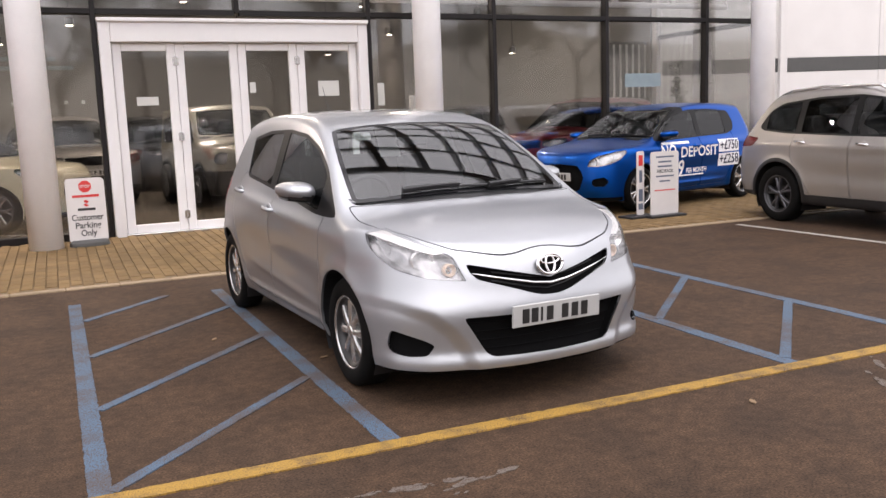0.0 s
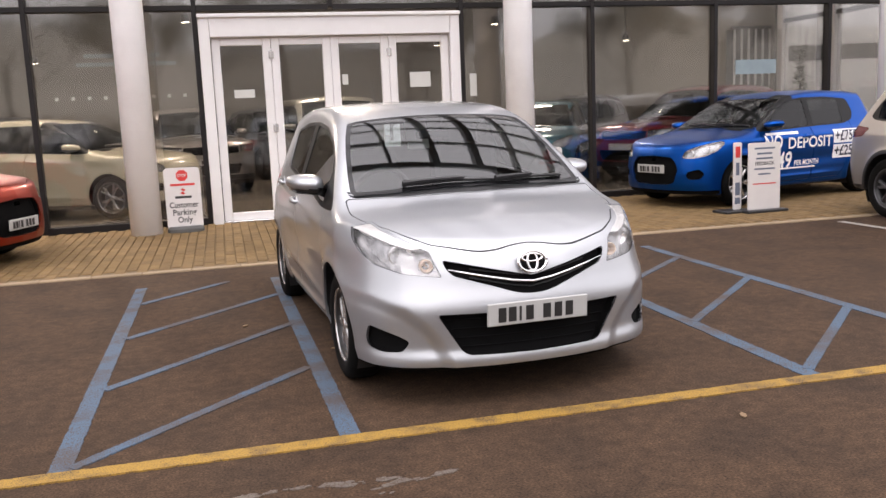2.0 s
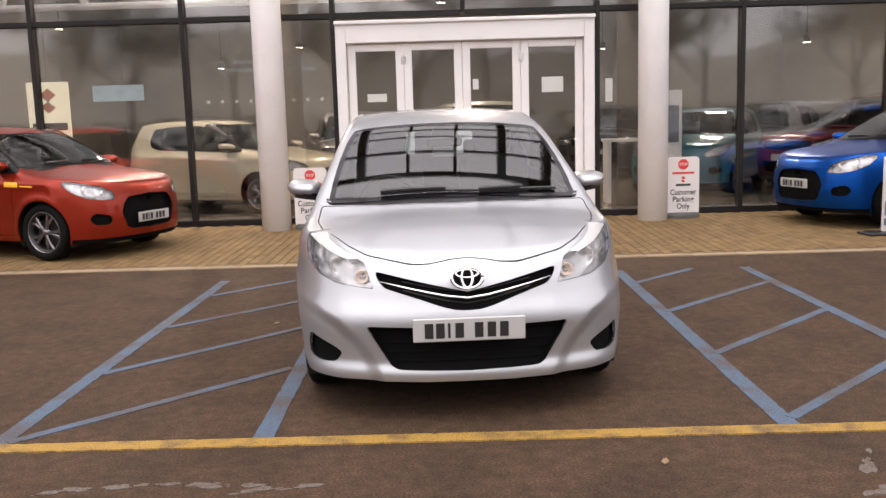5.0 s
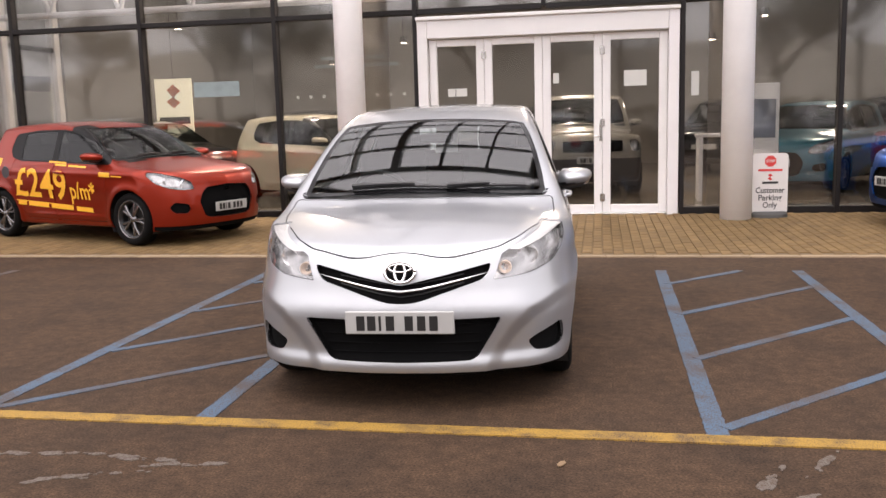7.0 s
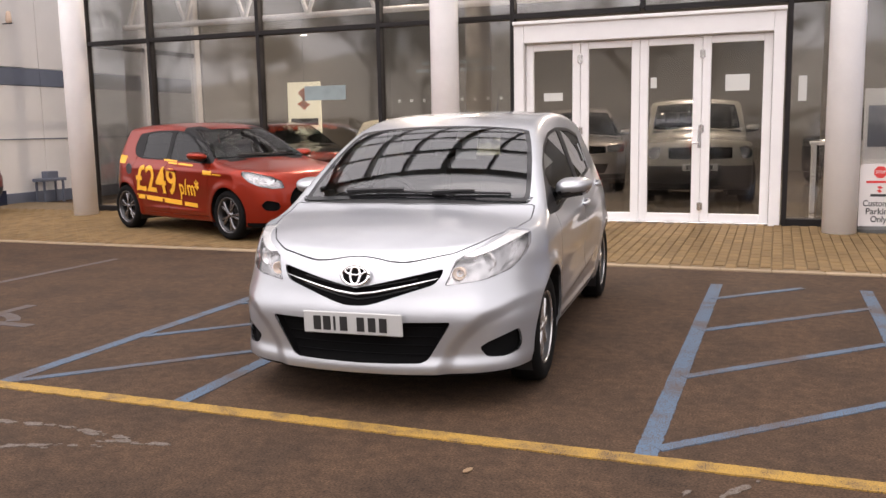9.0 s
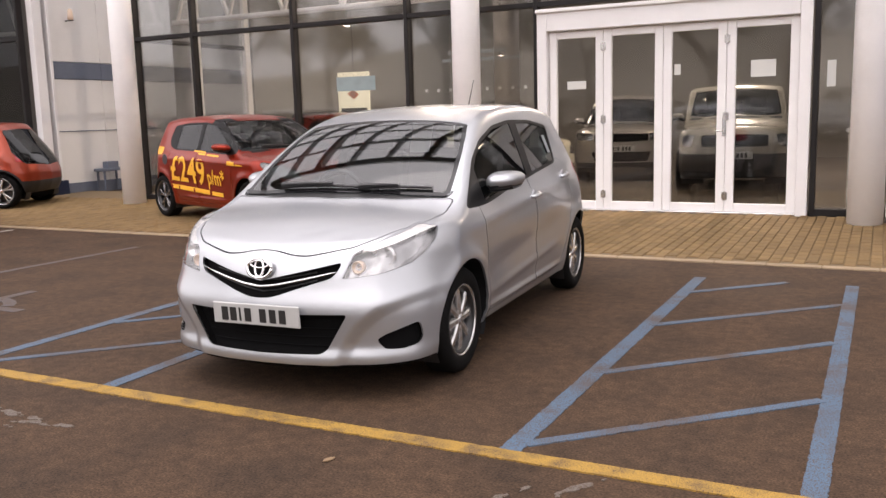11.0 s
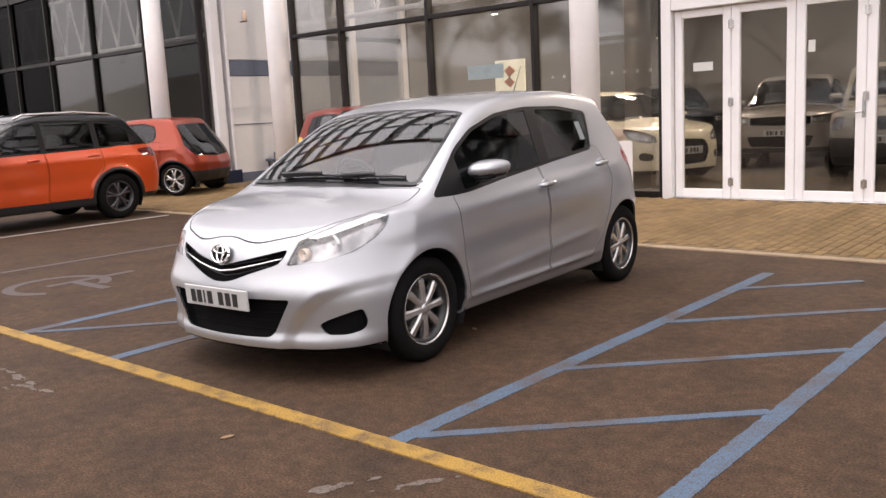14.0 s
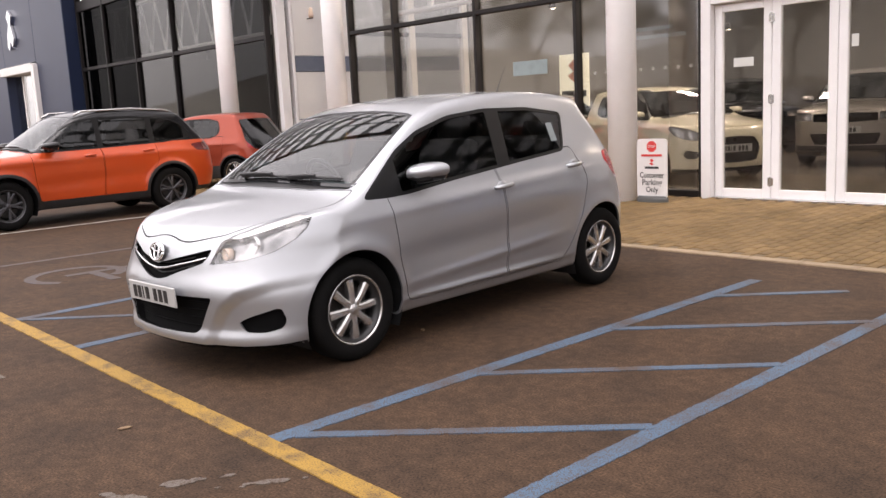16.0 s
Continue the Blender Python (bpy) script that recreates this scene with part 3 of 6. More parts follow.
    c, S = cut(S, only(outline_distance(slant_rear(S), soft_outline(P["tail_lamp"], 0.02)), S[0][:, 1] > P["rw"]))
    for sd in "lr":
        emit("tail_lamp", c, P.get("tail_mat") or M_REDLENS, root, sd, rim=0.01, shift=0.003)
    # panel gaps
    gap = 0.0032
    for pname, proj, poly, halves in P["panels"]:
        if lod == 0:
            break
        q = {"side": side, "above": above, "front": front}[proj]
        ok = (lambda S: S[0][:, 0] > 0.4) if proj == "side" else (lambda S: S[0][:, 2] > 0.55)
        pl = soft_outline(poly, 0.04)
        d = only(outline_distance(q(S), pl), ok(S))
        c, rest = cut(S, d + gap)
        d2 = only(outline_distance(q(rest), pl), ok(rest))
        _, S = cut(rest, d2 - gap)
        for sd in ("lr" if halves else ("both",)):
            emit(pname, c, body, root, sd if halves else "both", rim=0.014)
    if roof_mat:
        c, S = cut(S, P["roof_from"] - S[0][:, 2])
        emit("roof", c, roof_mat, root, rim=0.01)
    emit("body", S, body, root, rim=0.014)
    # wheel housings
    seg = 20
    arc = [math.pi * (k / seg * 1.3 - 0.15) for k in range(seg + 1)]
    rim_q = np.array([(0, wy + P["arch"] * 1.06 * math.cos(a), max(P["wr"] + P["arch"] * 1.06 * math.sin(a), 0.32)) for wy in (P["fw"], P["rw"]) for a in arc])
    rim_x = np.maximum(0.5, shape.hit(rim_q, np.tile((1.0, 0, 0), (len(rim_q), 1)))[:, 0] - 0.018)
    for w, wy in enumerate((P["fw"], P["rw"])):
        for sx in (1, -1):
            bm = bmesh.new()
            inner, outer = [], []
            for k, a in enumerate(arc):
                y, z = wy + (P["arch"] + 0.012) * math.cos(a), P["wr"] + (P["arch"] + 0.012) * math.sin(a)
                inner.append(bm.verts.new((sx * 0.45, y, z))), outer.append(bm.verts.new((sx * rim_x[w * (seg + 1) + k], y, z)))
            for k in range(seg):
                bm.faces.new((inner[k], inner[k + 1], outer[k + 1], outer[k]))
            bm.faces.new(inner)
            part("wheel_housing", bm, dark, root)
    # wheels
    base = None
    for wy in (P["fw"], P["rw"]):
        for sx in (1, -1):
            mm = pose(sx * P["wx"], wy, P["wr"], 17 + 40 * wy, 0, 0 if sx > 0 else 180)
            if base is None:
                base = wheel_parts(P, root, P["alloy"], P["spokes"], P["spoke_style"])
                base.matrix_basis = mm
            else:
                copy_thing(base, mm)
    # mirrors
    for sx in (1, -1) if lod else ():
        mx, my, mz = P["mirror"]
        for low in (False, True):
            bm = bmesh.new()
            bmesh.ops.create_uvsphere(bm, u_segments=28, v_segments=18, radius=1)
            for v in bm.verts:
                x, y, z = v.co
                y2 = y if y < 0 else y * 0.25
                k = 0.985 if low else 1.0
                v.co = (sx * (mx + 0.105 * k * math.copysign(abs(x) ** 0.75, x)), my + 0.095 * P.get("mirror_deep", 1.0) * k * y2 + 0.035 * x, mz + 0.055 * k * math.copysign(abs(z) ** 0.8, z) * (1 - 0.2 * x) + 0.012 * x)
            if not low:
                bmesh.ops.delete(bm, geom=[f for f in bm.faces if f.calc_center_median().z < mz - 0.026 or f.calc_center_median().y > my + 0.03], context="FACES")
                hull = part("mirror", bm, P.get("mirror_mat") or body, root, "", True)
            else:
                part("mirror_base", bm, dark, hull, "", True)
        part("mirror_arm", prism([(sx * (mx - 0.14), mz - 0.085), (sx * (mx + 0.06), mz - 0.052), (sx * (mx + 0.05), mz - 0.03), (sx * (mx - 0.14), mz - 0.03)], my - 0.055, my + 0.02), dark, hull)
        part("mirror_glass", prism([(sx * (mx + a), mz + b) for a, b in rounded(0.18, 0.10, 0.035)], my + 0.022, my + 0.032), M_CHROME, hull)
    # handles
    for hy, hz in P["handles"] if lod else ():
        for sx in (1, -1):
            hx = float(shape.hit(np.array([[0, hy, hz]]), np.array([[1.0, 0, 0]]))[0, 0])
            h = part("door_handle", tube([(sx * (hx - 0.005), hy - 0.085, hz - 0.006), (sx * (hx + 0.022), hy - 0.07, hz - 0.004), (sx * (hx + 0.028), hy - 0.02, hz), (sx * (hx + 0.027), hy + 0.04, hz + 0.004), (sx * (hx + 0.018), hy + 0.08, hz + 0.006), (sx * (hx - 0.006), hy + 0.09, hz + 0.006)], [0.010, 0.014, 0.015, 0.015, 0.013, 0.009], 10), P.get("handle_mat") or body, root, "", True)
            part("handle_cup", lathe([(0.0, hx + 0.0012), (0.045, hx + 0.001), (0.05, hx - 0.004)], 20, "x", (0, 0, 0)), body, h, "", True).matrix_basis = Matrix.Diagonal((sx, 1, 0.75, 1)) @ Matrix.Translation((0, hy, hz / 0.75))
    # number plate with plain bars
    py, pz, tilt = P["plate"]
    pl = part("number_plate", box((0, 0, 0), (0.52, 0.012, 0.111), 0.004), P.get("plate_mat") or M_PLATE, root, "number plate with dark bars")
    pl.matrix_basis = pose(0, py, pz, tilt)
    if lod:
        for k, bx in enumerate((-0.186, -0.134, -0.093, -0.045, 0.045, 0.104, 0.162)):
            part("bar", box((bx, -0.0075, -0.002), (0.012 if k == 2 else 0.040, 0.003, 0.072), 0.001), M_PLATE_INK, pl)
    # cabin
    z0 = P["belt"] - 0.42
    fy = P["seat_y"]
    sm = seat_mat or M_SEAT
    for sx in (0.36, -0.36):
        st = part("front_seat", box((sx, fy, z0 + 0.06), (0.48, 0.50, 0.16), 0.05, seg=2), sm, root)
        part("backrest", box((0, 0, 0), (0.48, 0.13, 0.60), 0.05, pose(sx, fy + 0.31, z0 + 0.38, -16), 2), sm, st)
        part("headrest", box((0, 0, 0), (0.26, 0.09, 0.17), 0.04, pose(sx, fy + 0.43, z0 + 0.76, -10), 2), sm, st)
    rs = part("rear_seat", box((0, fy + 0.95, z0 + 0.08), (1.20, 0.48, 0.16), 0.05, seg=2), sm, root)
    part("backrest", box((0, 0, 0), (1.20, 0.13, 0.56), 0.05, pose(0, fy + 1.25, z0 + 0.38, -18), 2), sm, rs)
    for sx in (0.36, -0.36) if lod else ():
        part("headrest", box((0, 0, 0), (0.25, 0.08, 0.13), 0.03, pose(sx, fy + 1.36, z0 + 0.69, -12), 2), sm, rs)
    part("cabin_floor", box((0, (P["fw"] + P["rw"]) / 2, z0 - 0.10), (1.34, P["rw"] - P["fw"] + 0.3, 0.06)), dark, root)
    by = P["dash"]
    part("dashboard", prism([(by, P["belt"] - 0.30), (by - 0.02, P["belt"] + 0.0), (by + 0.10, P["belt"] + 0.035), (by + 0.34, P["belt"] + 0.03), (by + 0.46, P["belt"] - 0.03), (by + 0.47, P["belt"] - 0.30)], -0.62, 0.62, "yz"), M_DASH, root)
    if lod:
        ring = [(-0.36 + 0.18 * math.cos(a), by + 0.62 - 0.07 * math.sin(a), P["belt"] - 0.02 + 0.17 * math.sin(a)) for a in np.linspace(0, 2 * math.pi, 25)]
        sw = part("steering_wheel", tube(ring, 0.016, 8), dark, root, "", True)
        part("steering_boss", box((-0.36, by + 0.60, P["belt"] - 0.02), (0.30, 0.05, 0.07), 0.02), dark, sw)
        part("rear_view_mirror", box((0, P["screen_top"] + 0.02, P["top_z"] - 0.12), (0.22, 0.03, 0.06), 0.012), dark, root)
        for a, b, reach in P["wipers"]:
            s = np.linspace(0, 1, 12)[:, None]
            p = np.c_[np.array(a) * (1 - s) + np.array(b) * s, np.full(12, 0.7)]
            zz = [(x, y, z + 0.012) for x, y, z in shape.hit(p, np.tile((0, 0, 1.0), (12, 1))).tolist()]
            wp = part("wiper", tube(zz, 0.009, 6), dark, root)
            part("wiper_arm", tube([(x, y - 0.012, z + 0.016) for x, y, z in zz[:7]], [0.014, 0.013, 0.012, 0.011, 0.010, 0.009, 0.008], 6), dark, wp)
    return root, shape


def slant_rear(S):
    return np.c_[(S[0][:, 0] - S[0][:, 1]) / math.sqrt(2), S[0][:, 2]]


def decal(root, shape, name, text, y, z, size, side, mat, width=None, squash=1.0, slope=0.0):
    """Vinyl lettering laid on a car's flank; side +1 is x > 0."""
    vs, fs = lettering(text, size, width)
    if not len(vs):
        return
    bm = bmesh.new()  # fine enough to follow the curved panel
    pts = [bm.verts.new((a, b, 0)) for a, b in vs]
    for f in fs:
        bm.faces.new([pts[i] for i in f])
    for _ in range(2):
        bmesh.ops.triangulate(bm, faces=bm.faces)
        long = [e for e in bm.edges if e.calc_length() > 0.06]
        if long:
            bmesh.ops.subdivide_edges(bm, edges=long, cuts=2)
    bmesh.ops.triangulate(bm, faces=bm.faces)
    bm.verts.index_update()
    vs = np.array([v.co[:2] for v in bm.verts])
    fs = [tuple(v.index for v in f.verts) for f in bm.faces]
    bm.free()
    q = np.c_[np.zeros(len(vs)), y + side * vs[:, 0], z + vs[:, 1] * squash - slope * vs[:, 0]]
    h = shape.hit(q, np.tile((float(side), 0, 0), (len(q), 1)))
    h[:, 0] += side * 0.007
    link_mesh(name, h, fs, mat, root)


def decal_panel(root, shape, name, y, z, w, h, side, mat, slope=0.0):
    ys, zs = np.linspace(-w / 2, w / 2, 9), np.linspace(-h / 2, h / 2, 5)
    q = np.array([(0, y + side * a, z + b - slope * a) for b in zs for a in ys])
    p = shape.hit(q, np.tile((float(side), 0, 0), (len(q), 1)))
    p[:, 0] += side * 0.003
    fs = [(r * 9 + c, r * 9 + c + 1, (r + 1) * 9 + c + 1, (r + 1) * 9 + c) for r in range(4) for c in range(8)]
    link_mesh(name, p, fs, mat, root)


# the bowl's dark mottling paints in dark reflections between facets
M_HEADBOWL = material("headlamp_bowl", (0.55, 0.545, 0.55), 0.16, metal=0.9, var=0.85, scale=16, dark=(0.10, 0.10, 0.105), bump=1.0, bump_scale=13)
M_DISC = material("brake_disc_steel", (0.05, 0.047, 0.045), 0.5, metal=0.6, var=0.3)
M_BARREL = material("rim_barrel", (0.045, 0.045, 0.046), 0.4, metal=0.7, var=0.2)
M_DASH = material("dashboard_plastic", (0.055, 0.062, 0.066), 0.65, var=0.1, fine=0.15, bump=0.2)

# pale colour put where the lens top mirrors the sky
M_TOPGLINT = material("lamp_top_glint", (0.72, 0.71, 0.70), 0.3, metal=0.3, var=0.08)
M_HEADREF = material("headlamp_reflector", (0.85, 0.85, 0.86), 0.16, metal=0.8, var=0.2, scale=30)
HATCH = dict(  # the small silver hatchback
    top=[(-0.3, 0.55), (0.0, 0.715), (0.08, 0.752), (0.2, 0.815), (0.4, 0.878), (0.6, 0.918), (0.76, 0.942), (0.84, 0.980), (1.0, 1.092), (1.2, 1.218), (1.4, 1.330), (1.56, 1.402), (1.75, 1.452), (1.95, 1.480), (2.2, 1.498), (2.5, 1.506), (2.75, 1.502), (3.0, 1.482), (3.15, 1.462), (3.3, 1.430), (3.6, 1.33)],
    nose=[(0.1, 0.06), (0.175, 0.018), (0.215, 0.004), (0.245, 0.005), (0.28, 0.022), (0.34, 0.018), (0.4, 0.012), (0.47, 0.006), (0.51, 0.010), (0.58, 0.032), (0.66, 0.05), (0.75, 0.085), (0.85, 0.16), (1.0, 0.30)], nose_soft=0.016, lip=0.200,
    nose_x=[(0, 0), (0.2, 0.010), (0.42, 0.062), (0.55, 0.115), (0.62, 0.155), (0.70, 0.24), (0.75, 0.32), (0.80, 0.43), (0.85, 0.62)],
    tail=[(0.2, 3.74), (0.4, 3.84), (0.6, 3.855), (0.85, 3.77), (1.0, 3.67), (1.2, 3.50), (1.36, 3.36), (1.40, 3.37), (1.5, 3.34)],
    tail_x=[(0, 0), (0.4, 0.03), (0.6, 0.10), (0.7, 0.17), (0.8, 0.34), (0.85, 0.5)],
    width=[(0.15, 0.77), (0.26, 0.80), (0.32, 0.815), (0.45, 0.828), (0.62, 0.845), (0.78, 0.842), (0.86, 0.825), (0.92, 0.80), (1.05, 0.750), (1.2, 0.69), (1.36, 0.625), (1.5, 0.56)],
    plan=[(0.0, 0.995), (0.5, 0.997), (0.9, 1.0), (1.6, 1.0), (2.6, 1.0), (3.0, 0.995), (3.4, 0.975), (3.8, 0.93)],
    under=[(0.0, 0.165), (0.4, 0.17), (1.2, 0.20), (2.8, 0.20), (3.3, 0.24), (3.9, 0.26)],
    bow=0.03, bow_span=(0.55, 1.0, 2.0, 2.5), crown=0.075, k=0.055, kn=0.05, flare=0.014, soft=0.06,
    creases=[(0.81, 0.94, 0.9, 3.4, 0.010, 0.04), (0.285, 0.30, 1.1, 2.8, 0.018, 0.022), (0.53, 0.63, 1.1, 2.9, -0.016, 0.09), (0.37, 0.48, 1.15, 2.75, 0.009, 0.03)],
    dents=[([(0.90, 0.545), (0.74, 0.520), (0.62, 0.470), (0.53, 0.390), (0.475, 0.315), (0.43, 0.21), (0.41, 0.10), (0.90, 0.10)], 0.024, 0.036)], nose_low=0.80,
    fw=0.79, rw=3.225, wr=0.297, wx=0.728, arch=0.345, tyre_w=0.175, rim_r=0.196, spine=(0.62, 3.25, 0.62),
    dlo=[(0.885, 0.905), (1.08, 0.90), (1.25, 0.905), (1.65, 0.948), (2.3, 1.005), (2.86, 1.05), (2.90, 1.12), (2.985, 1.325), (2.6, 1.375), (2.15, 1.382), (1.78, 1.350), (1.46, 1.268), (1.25, 1.166), (1.13, 1.082)],
    panes=[((1.20, 1.22), (2.06, 2.19), "front_side_window"), ((2.18, 2.33), (2.86, 3.00), "rear_side_window")],
    screen=[(0, 0.86), (-0.3, 0.86), (-0.3, 1.575), (0, 1.572), (0.3, 1.574), (0.50, 1.568), (0.558, 1.550), (0.60, 1.41), (0.64, 1.24), (0.672, 1.06), (0.688, 0.935), (0.67, 0.905), (0.5, 0.878), (0.3, 0.866)],
    scuttle=[(-0.2, 0.80), (0, 0.80), (0.4, 0.825), (0.68, 0.885), (0.71, 0.94), (0.693, 0.965), (0.68, 0.912), (0.5, 0.883), (0.3, 0.870), (0, 0.864), (-0.2, 0.864)],
    rear_glass=[(-0.2, 1.02), (0.50, 1.02), (0.46, 1.34), (-0.2, 1.36)],
    lamp=[(0.377, 0.629), (0.388, 0.64), (0.457, 0.752), (0.548, 0.790), (0.70, 0.838), (0.86, 0.876), (0.945, 0.862), (0.92, 0.80), (0.857, 0.745), (0.744, 0.688), (0.577, 0.650)],
    eyelid=[(0.45, 0.772), (0.54, 0.82), (0.70, 0.88), (0.96, 0.92), (0.96, 0.860), (0.88, 0.846), (0.78, 0.822), (0.66, 0.790), (0.55, 0.764)],
    bulbs=[(0.492, 0.205, 0.683, 0.026, M_AMBER), (0.600, 0.26, 0.728, 0.044, M_HEADREF)],
    grilles=[[(-0.2, 0.64), (0.0, 0.618), (0.10, 0.640), (0.43, 0.714), (0.415, 0.67), (0.385, 0.637), (0.20, 0.580), (0.12, 0.552), (0.06, 0.537), (0, 0.534), (-0.2, 0.56)],
             [(-0.2, 0.458), (0.0, 0.458), (0.478, 0.462), (0.46, 0.43), (0.365, 0.275), (0.33, 0.256), (0, 0.250), (-0.2, 0.25)],
             [(0.595, 0.325), (0.64, 0.352), (0.762, 0.40), (0.772, 0.33), (0.762, 0.285), (0.71, 0.268), (0.63, 0.275)]],
    grille_depth=[0.035, 0.05, 0.03], grille_names=["grille", "lower_grille", "fog_lamp_pocket"],
    panels=[("bonnet", "above", [(-0.2, 0.120), (0, 0.120), (0.08, 0.115), (0.16, 0.102), (0.24, 0.108), (0.35, 0.148), (0.464, 0.198), (0.56, 0.29), (0.70, 0.56), (0.735, 0.72), (0.725, 0.90), (0.68, 0.878), (0.40, 0.818), (0, 0.793), (-0.2, 0.793)], False),
            ("front_door", "side", [(1.07, 0.93), (1.10, 0.75), (1.134, 0.53), (1.19, 0.272), (2.10, 0.272), (2.11, 0.60), (2.06, 1.00), (1.6, 0.98)], True),
            ("rear_door", "side", [(2.115, 0.272), (2.70, 0.275), (2.79, 0.33), (2.86, 0.44), (2.96, 0.60), (3.05, 0.85), (2.95, 1.08), (2.07, 1.02), (2.125, 0.60)], True)],
    tail_lamp=[(-2.14, 0.80), (-1.88, 0.83), (-1.81, 0.95), (-1.84, 1.02), (-2.14, 1.06)],
    mirror=(0.866, 1.40, 1.030), mirror_deep=1.75, handles=[(2.08, 0.872), (2.92, 0.947)], plate=(-0.012, 0.453, 4), belt=0.93, seat_y=1.70, dash=0.93, screen_top=1.57, top_z=1.40,
    wipers=[((-0.40, 0.90), (0.26, 0.885), 0), ((0.14, 0.875), (0.58, 0.935), 0)], alloy=M_ALLOY, spokes=8, spoke_style="single")


def variant(base, **kw):
    d = dict(base)
    d.update(kw)
    return d


SPORT = variant(HATCH,  # the slightly wider, blunter hatchback
    nose_soft=0.025,
    top=[(-0.3, 0.70), (0.0, 0.80), (0.1, 0.835), (0.3, 0.90), (0.6, 0.945), (0.9, 0.985), (1.08, 1.02), (1.3, 1.15), (1.55, 1.29), (1.8, 1.405), (2.0, 1.455), (2.3, 1.485), (2.7, 1.49), (3.1, 1.475), (3.4, 1.44), (3.7, 1.40)],
    nose=[(0.1, 0.10), (0.2, 0.04), (0.3, 0.01), (0.45, 0.0), (0.6, 0.012), (0.72, 0.03), (0.82, 0.08), (0.95, 0.2)],
    nose_x=[(0, 0), (0.3, 0.02), (0.5, 0.07), (0.65, 0.14), (0.75, 0.25), (0.82, 0.40), (0.865, 0.62)],
    tail=[(0.2, 3.74), (0.4, 3.83), (0.6, 3.84), (0.9, 3.80), (1.05, 3.74), (1.2, 3.64), (1.4, 3.52), (1.5, 3.48)],
    width=[(0.15, 0.79), (0.26, 0.82), (0.45, 0.845), (0.65, 0.862), (0.80, 0.862), (0.90, 0.84), (0.97, 0.80), (1.1, 0.75), (1.25, 0.69), (1.4, 0.63), (1.5, 0.57)],
    creases=[(0.84, 0.90, 0.5, 3.5, 0.016, 0.05), (0.32, 0.34, 1.1, 2.8, 0.012, 0.03), (0.52, 0.58, 1.1, 2.9, -0.014, 0.10)], dents=[], nose_low=1.0,
    pillar=[(0.98, 0.965), (1.22, 1.03), (1.5, 1.20), (1.82, 1.33), (1.97, 1.355), (1.99, 1.43), (1.80, 1.45), (1.5, 1.36), (1.2, 1.20), (0.96, 1.02)], lip=0.235,
    fw=0.80, rw=3.25, wr=0.312, wx=0.745, arch=0.352, tyre_w=0.195, rim_r=0.222, spine=(0.62, 3.30, 0.64),
    dlo=[(1.10, 0.955), (1.4, 0.955), (2.2, 0.985), (2.85, 1.00), (3.05, 1.05), (3.12, 1.16), (3.06, 1.345), (2.6, 1.385), (2.15, 1.385), (1.82, 1.355), (1.5, 1.245), (1.22, 1.06)],
    panes=[((1.28, 1.30), (2.10, 2.16), "front_side_window"), ((2.20, 2.26), (2.84, 2.86), "rear_side_window")],
    screen=[(0, 1.075), (-0.3, 1.075), (-0.3, 1.80), (0, 1.80), (0.3, 1.81), (0.50, 1.86), (0.54, 1.87), (0.62, 1.58), (0.72, 1.22), (0.72, 1.16), (0.6, 1.13), (0.3, 1.09)],
    scuttle=[(-0.2, 1.02), (0, 1.02), (0.4, 1.04), (0.73, 1.12), (0.74, 1.18), (0.715, 1.20), (0.70, 1.15), (0.6, 1.135), (0.3, 1.095), (0, 1.08), (-0.2, 1.08)],
    lamp=[(0.40, 0.655), (0.44, 0.745), (0.56, 0.803), (0.80, 0.858), (0.93, 0.872), (0.95, 0.83), (0.85, 0.735), (0.70, 0.675), (0.55, 0.650)], eyelid=[],
    bulbs=[(0.56, 0.17, 0.715, 0.045, M_CHROME), (0.68, 0.27, 0.76, 0.05, M_CHROME)],
    grilles=[[(-0.2, 0.69), (0.0, 0.69), (0.33, 0.67), (0.40, 0.60), (0.44, 0.50), (0.38, 0.34), (0.30, 0.31), (0, 0.30), (-0.2, 0.30)],
             [(0.57, 0.485), (0.70, 0.515), (0.74, 0.45), (0.70, 0.385), (0.585, 0.38), (0.55, 0.43)]],
    grille_depth=[0.05, 0.035], grille_names=["grille", "fog_lamp_pocket"],
    panels=[("bonnet", "above", [(-0.2, 0.10), (0, 0.10), (0.35, 0.13), (0.52, 0.22), (0.66, 0.40), (0.74, 0.70), (0.75, 1.08), (0.40, 1.03), (0, 1.01), (-0.2, 1.01)], False),
            ("front_door", "side", [(1.14, 0.98), (1.18, 0.70), (1.22, 0.27), (2.12, 0.27), (2.16, 0.60), (2.13, 1.04), (1.6, 1.02)], True),
            ("rear_door", "side", [(2.135, 0.27), (2.72, 0.275), (2.85, 0.42), (2.98, 0.66), (3.0, 1.03), (2.145, 1.04), (2.175, 0.60)], True)],
    rear_glass=[(-0.2, 1.06), (0.52, 1.06), (0.47, 1.34), (-0.2, 1.36)],
    tail_lamp=[(-2.12, 0.78), (-1.98, 0.80), (-1.98, 0.94), (-2.13, 0.98)],
    mirror=(0.885, 1.38, 1.045), handles=[(2.0, 0.86)], plate=(-0.008, 0.515, 2), belt=0.97, seat_y=1.85, dash=1.15, screen_top=1.80, top_z=1.40,
    wipers=[((-0.42, 1.11), (0.22, 1.09), 0), ((0.12, 1.09), (0.60, 1.17), 0)], alloy=M_DARKALLOY, spokes=5, spoke_style="double")

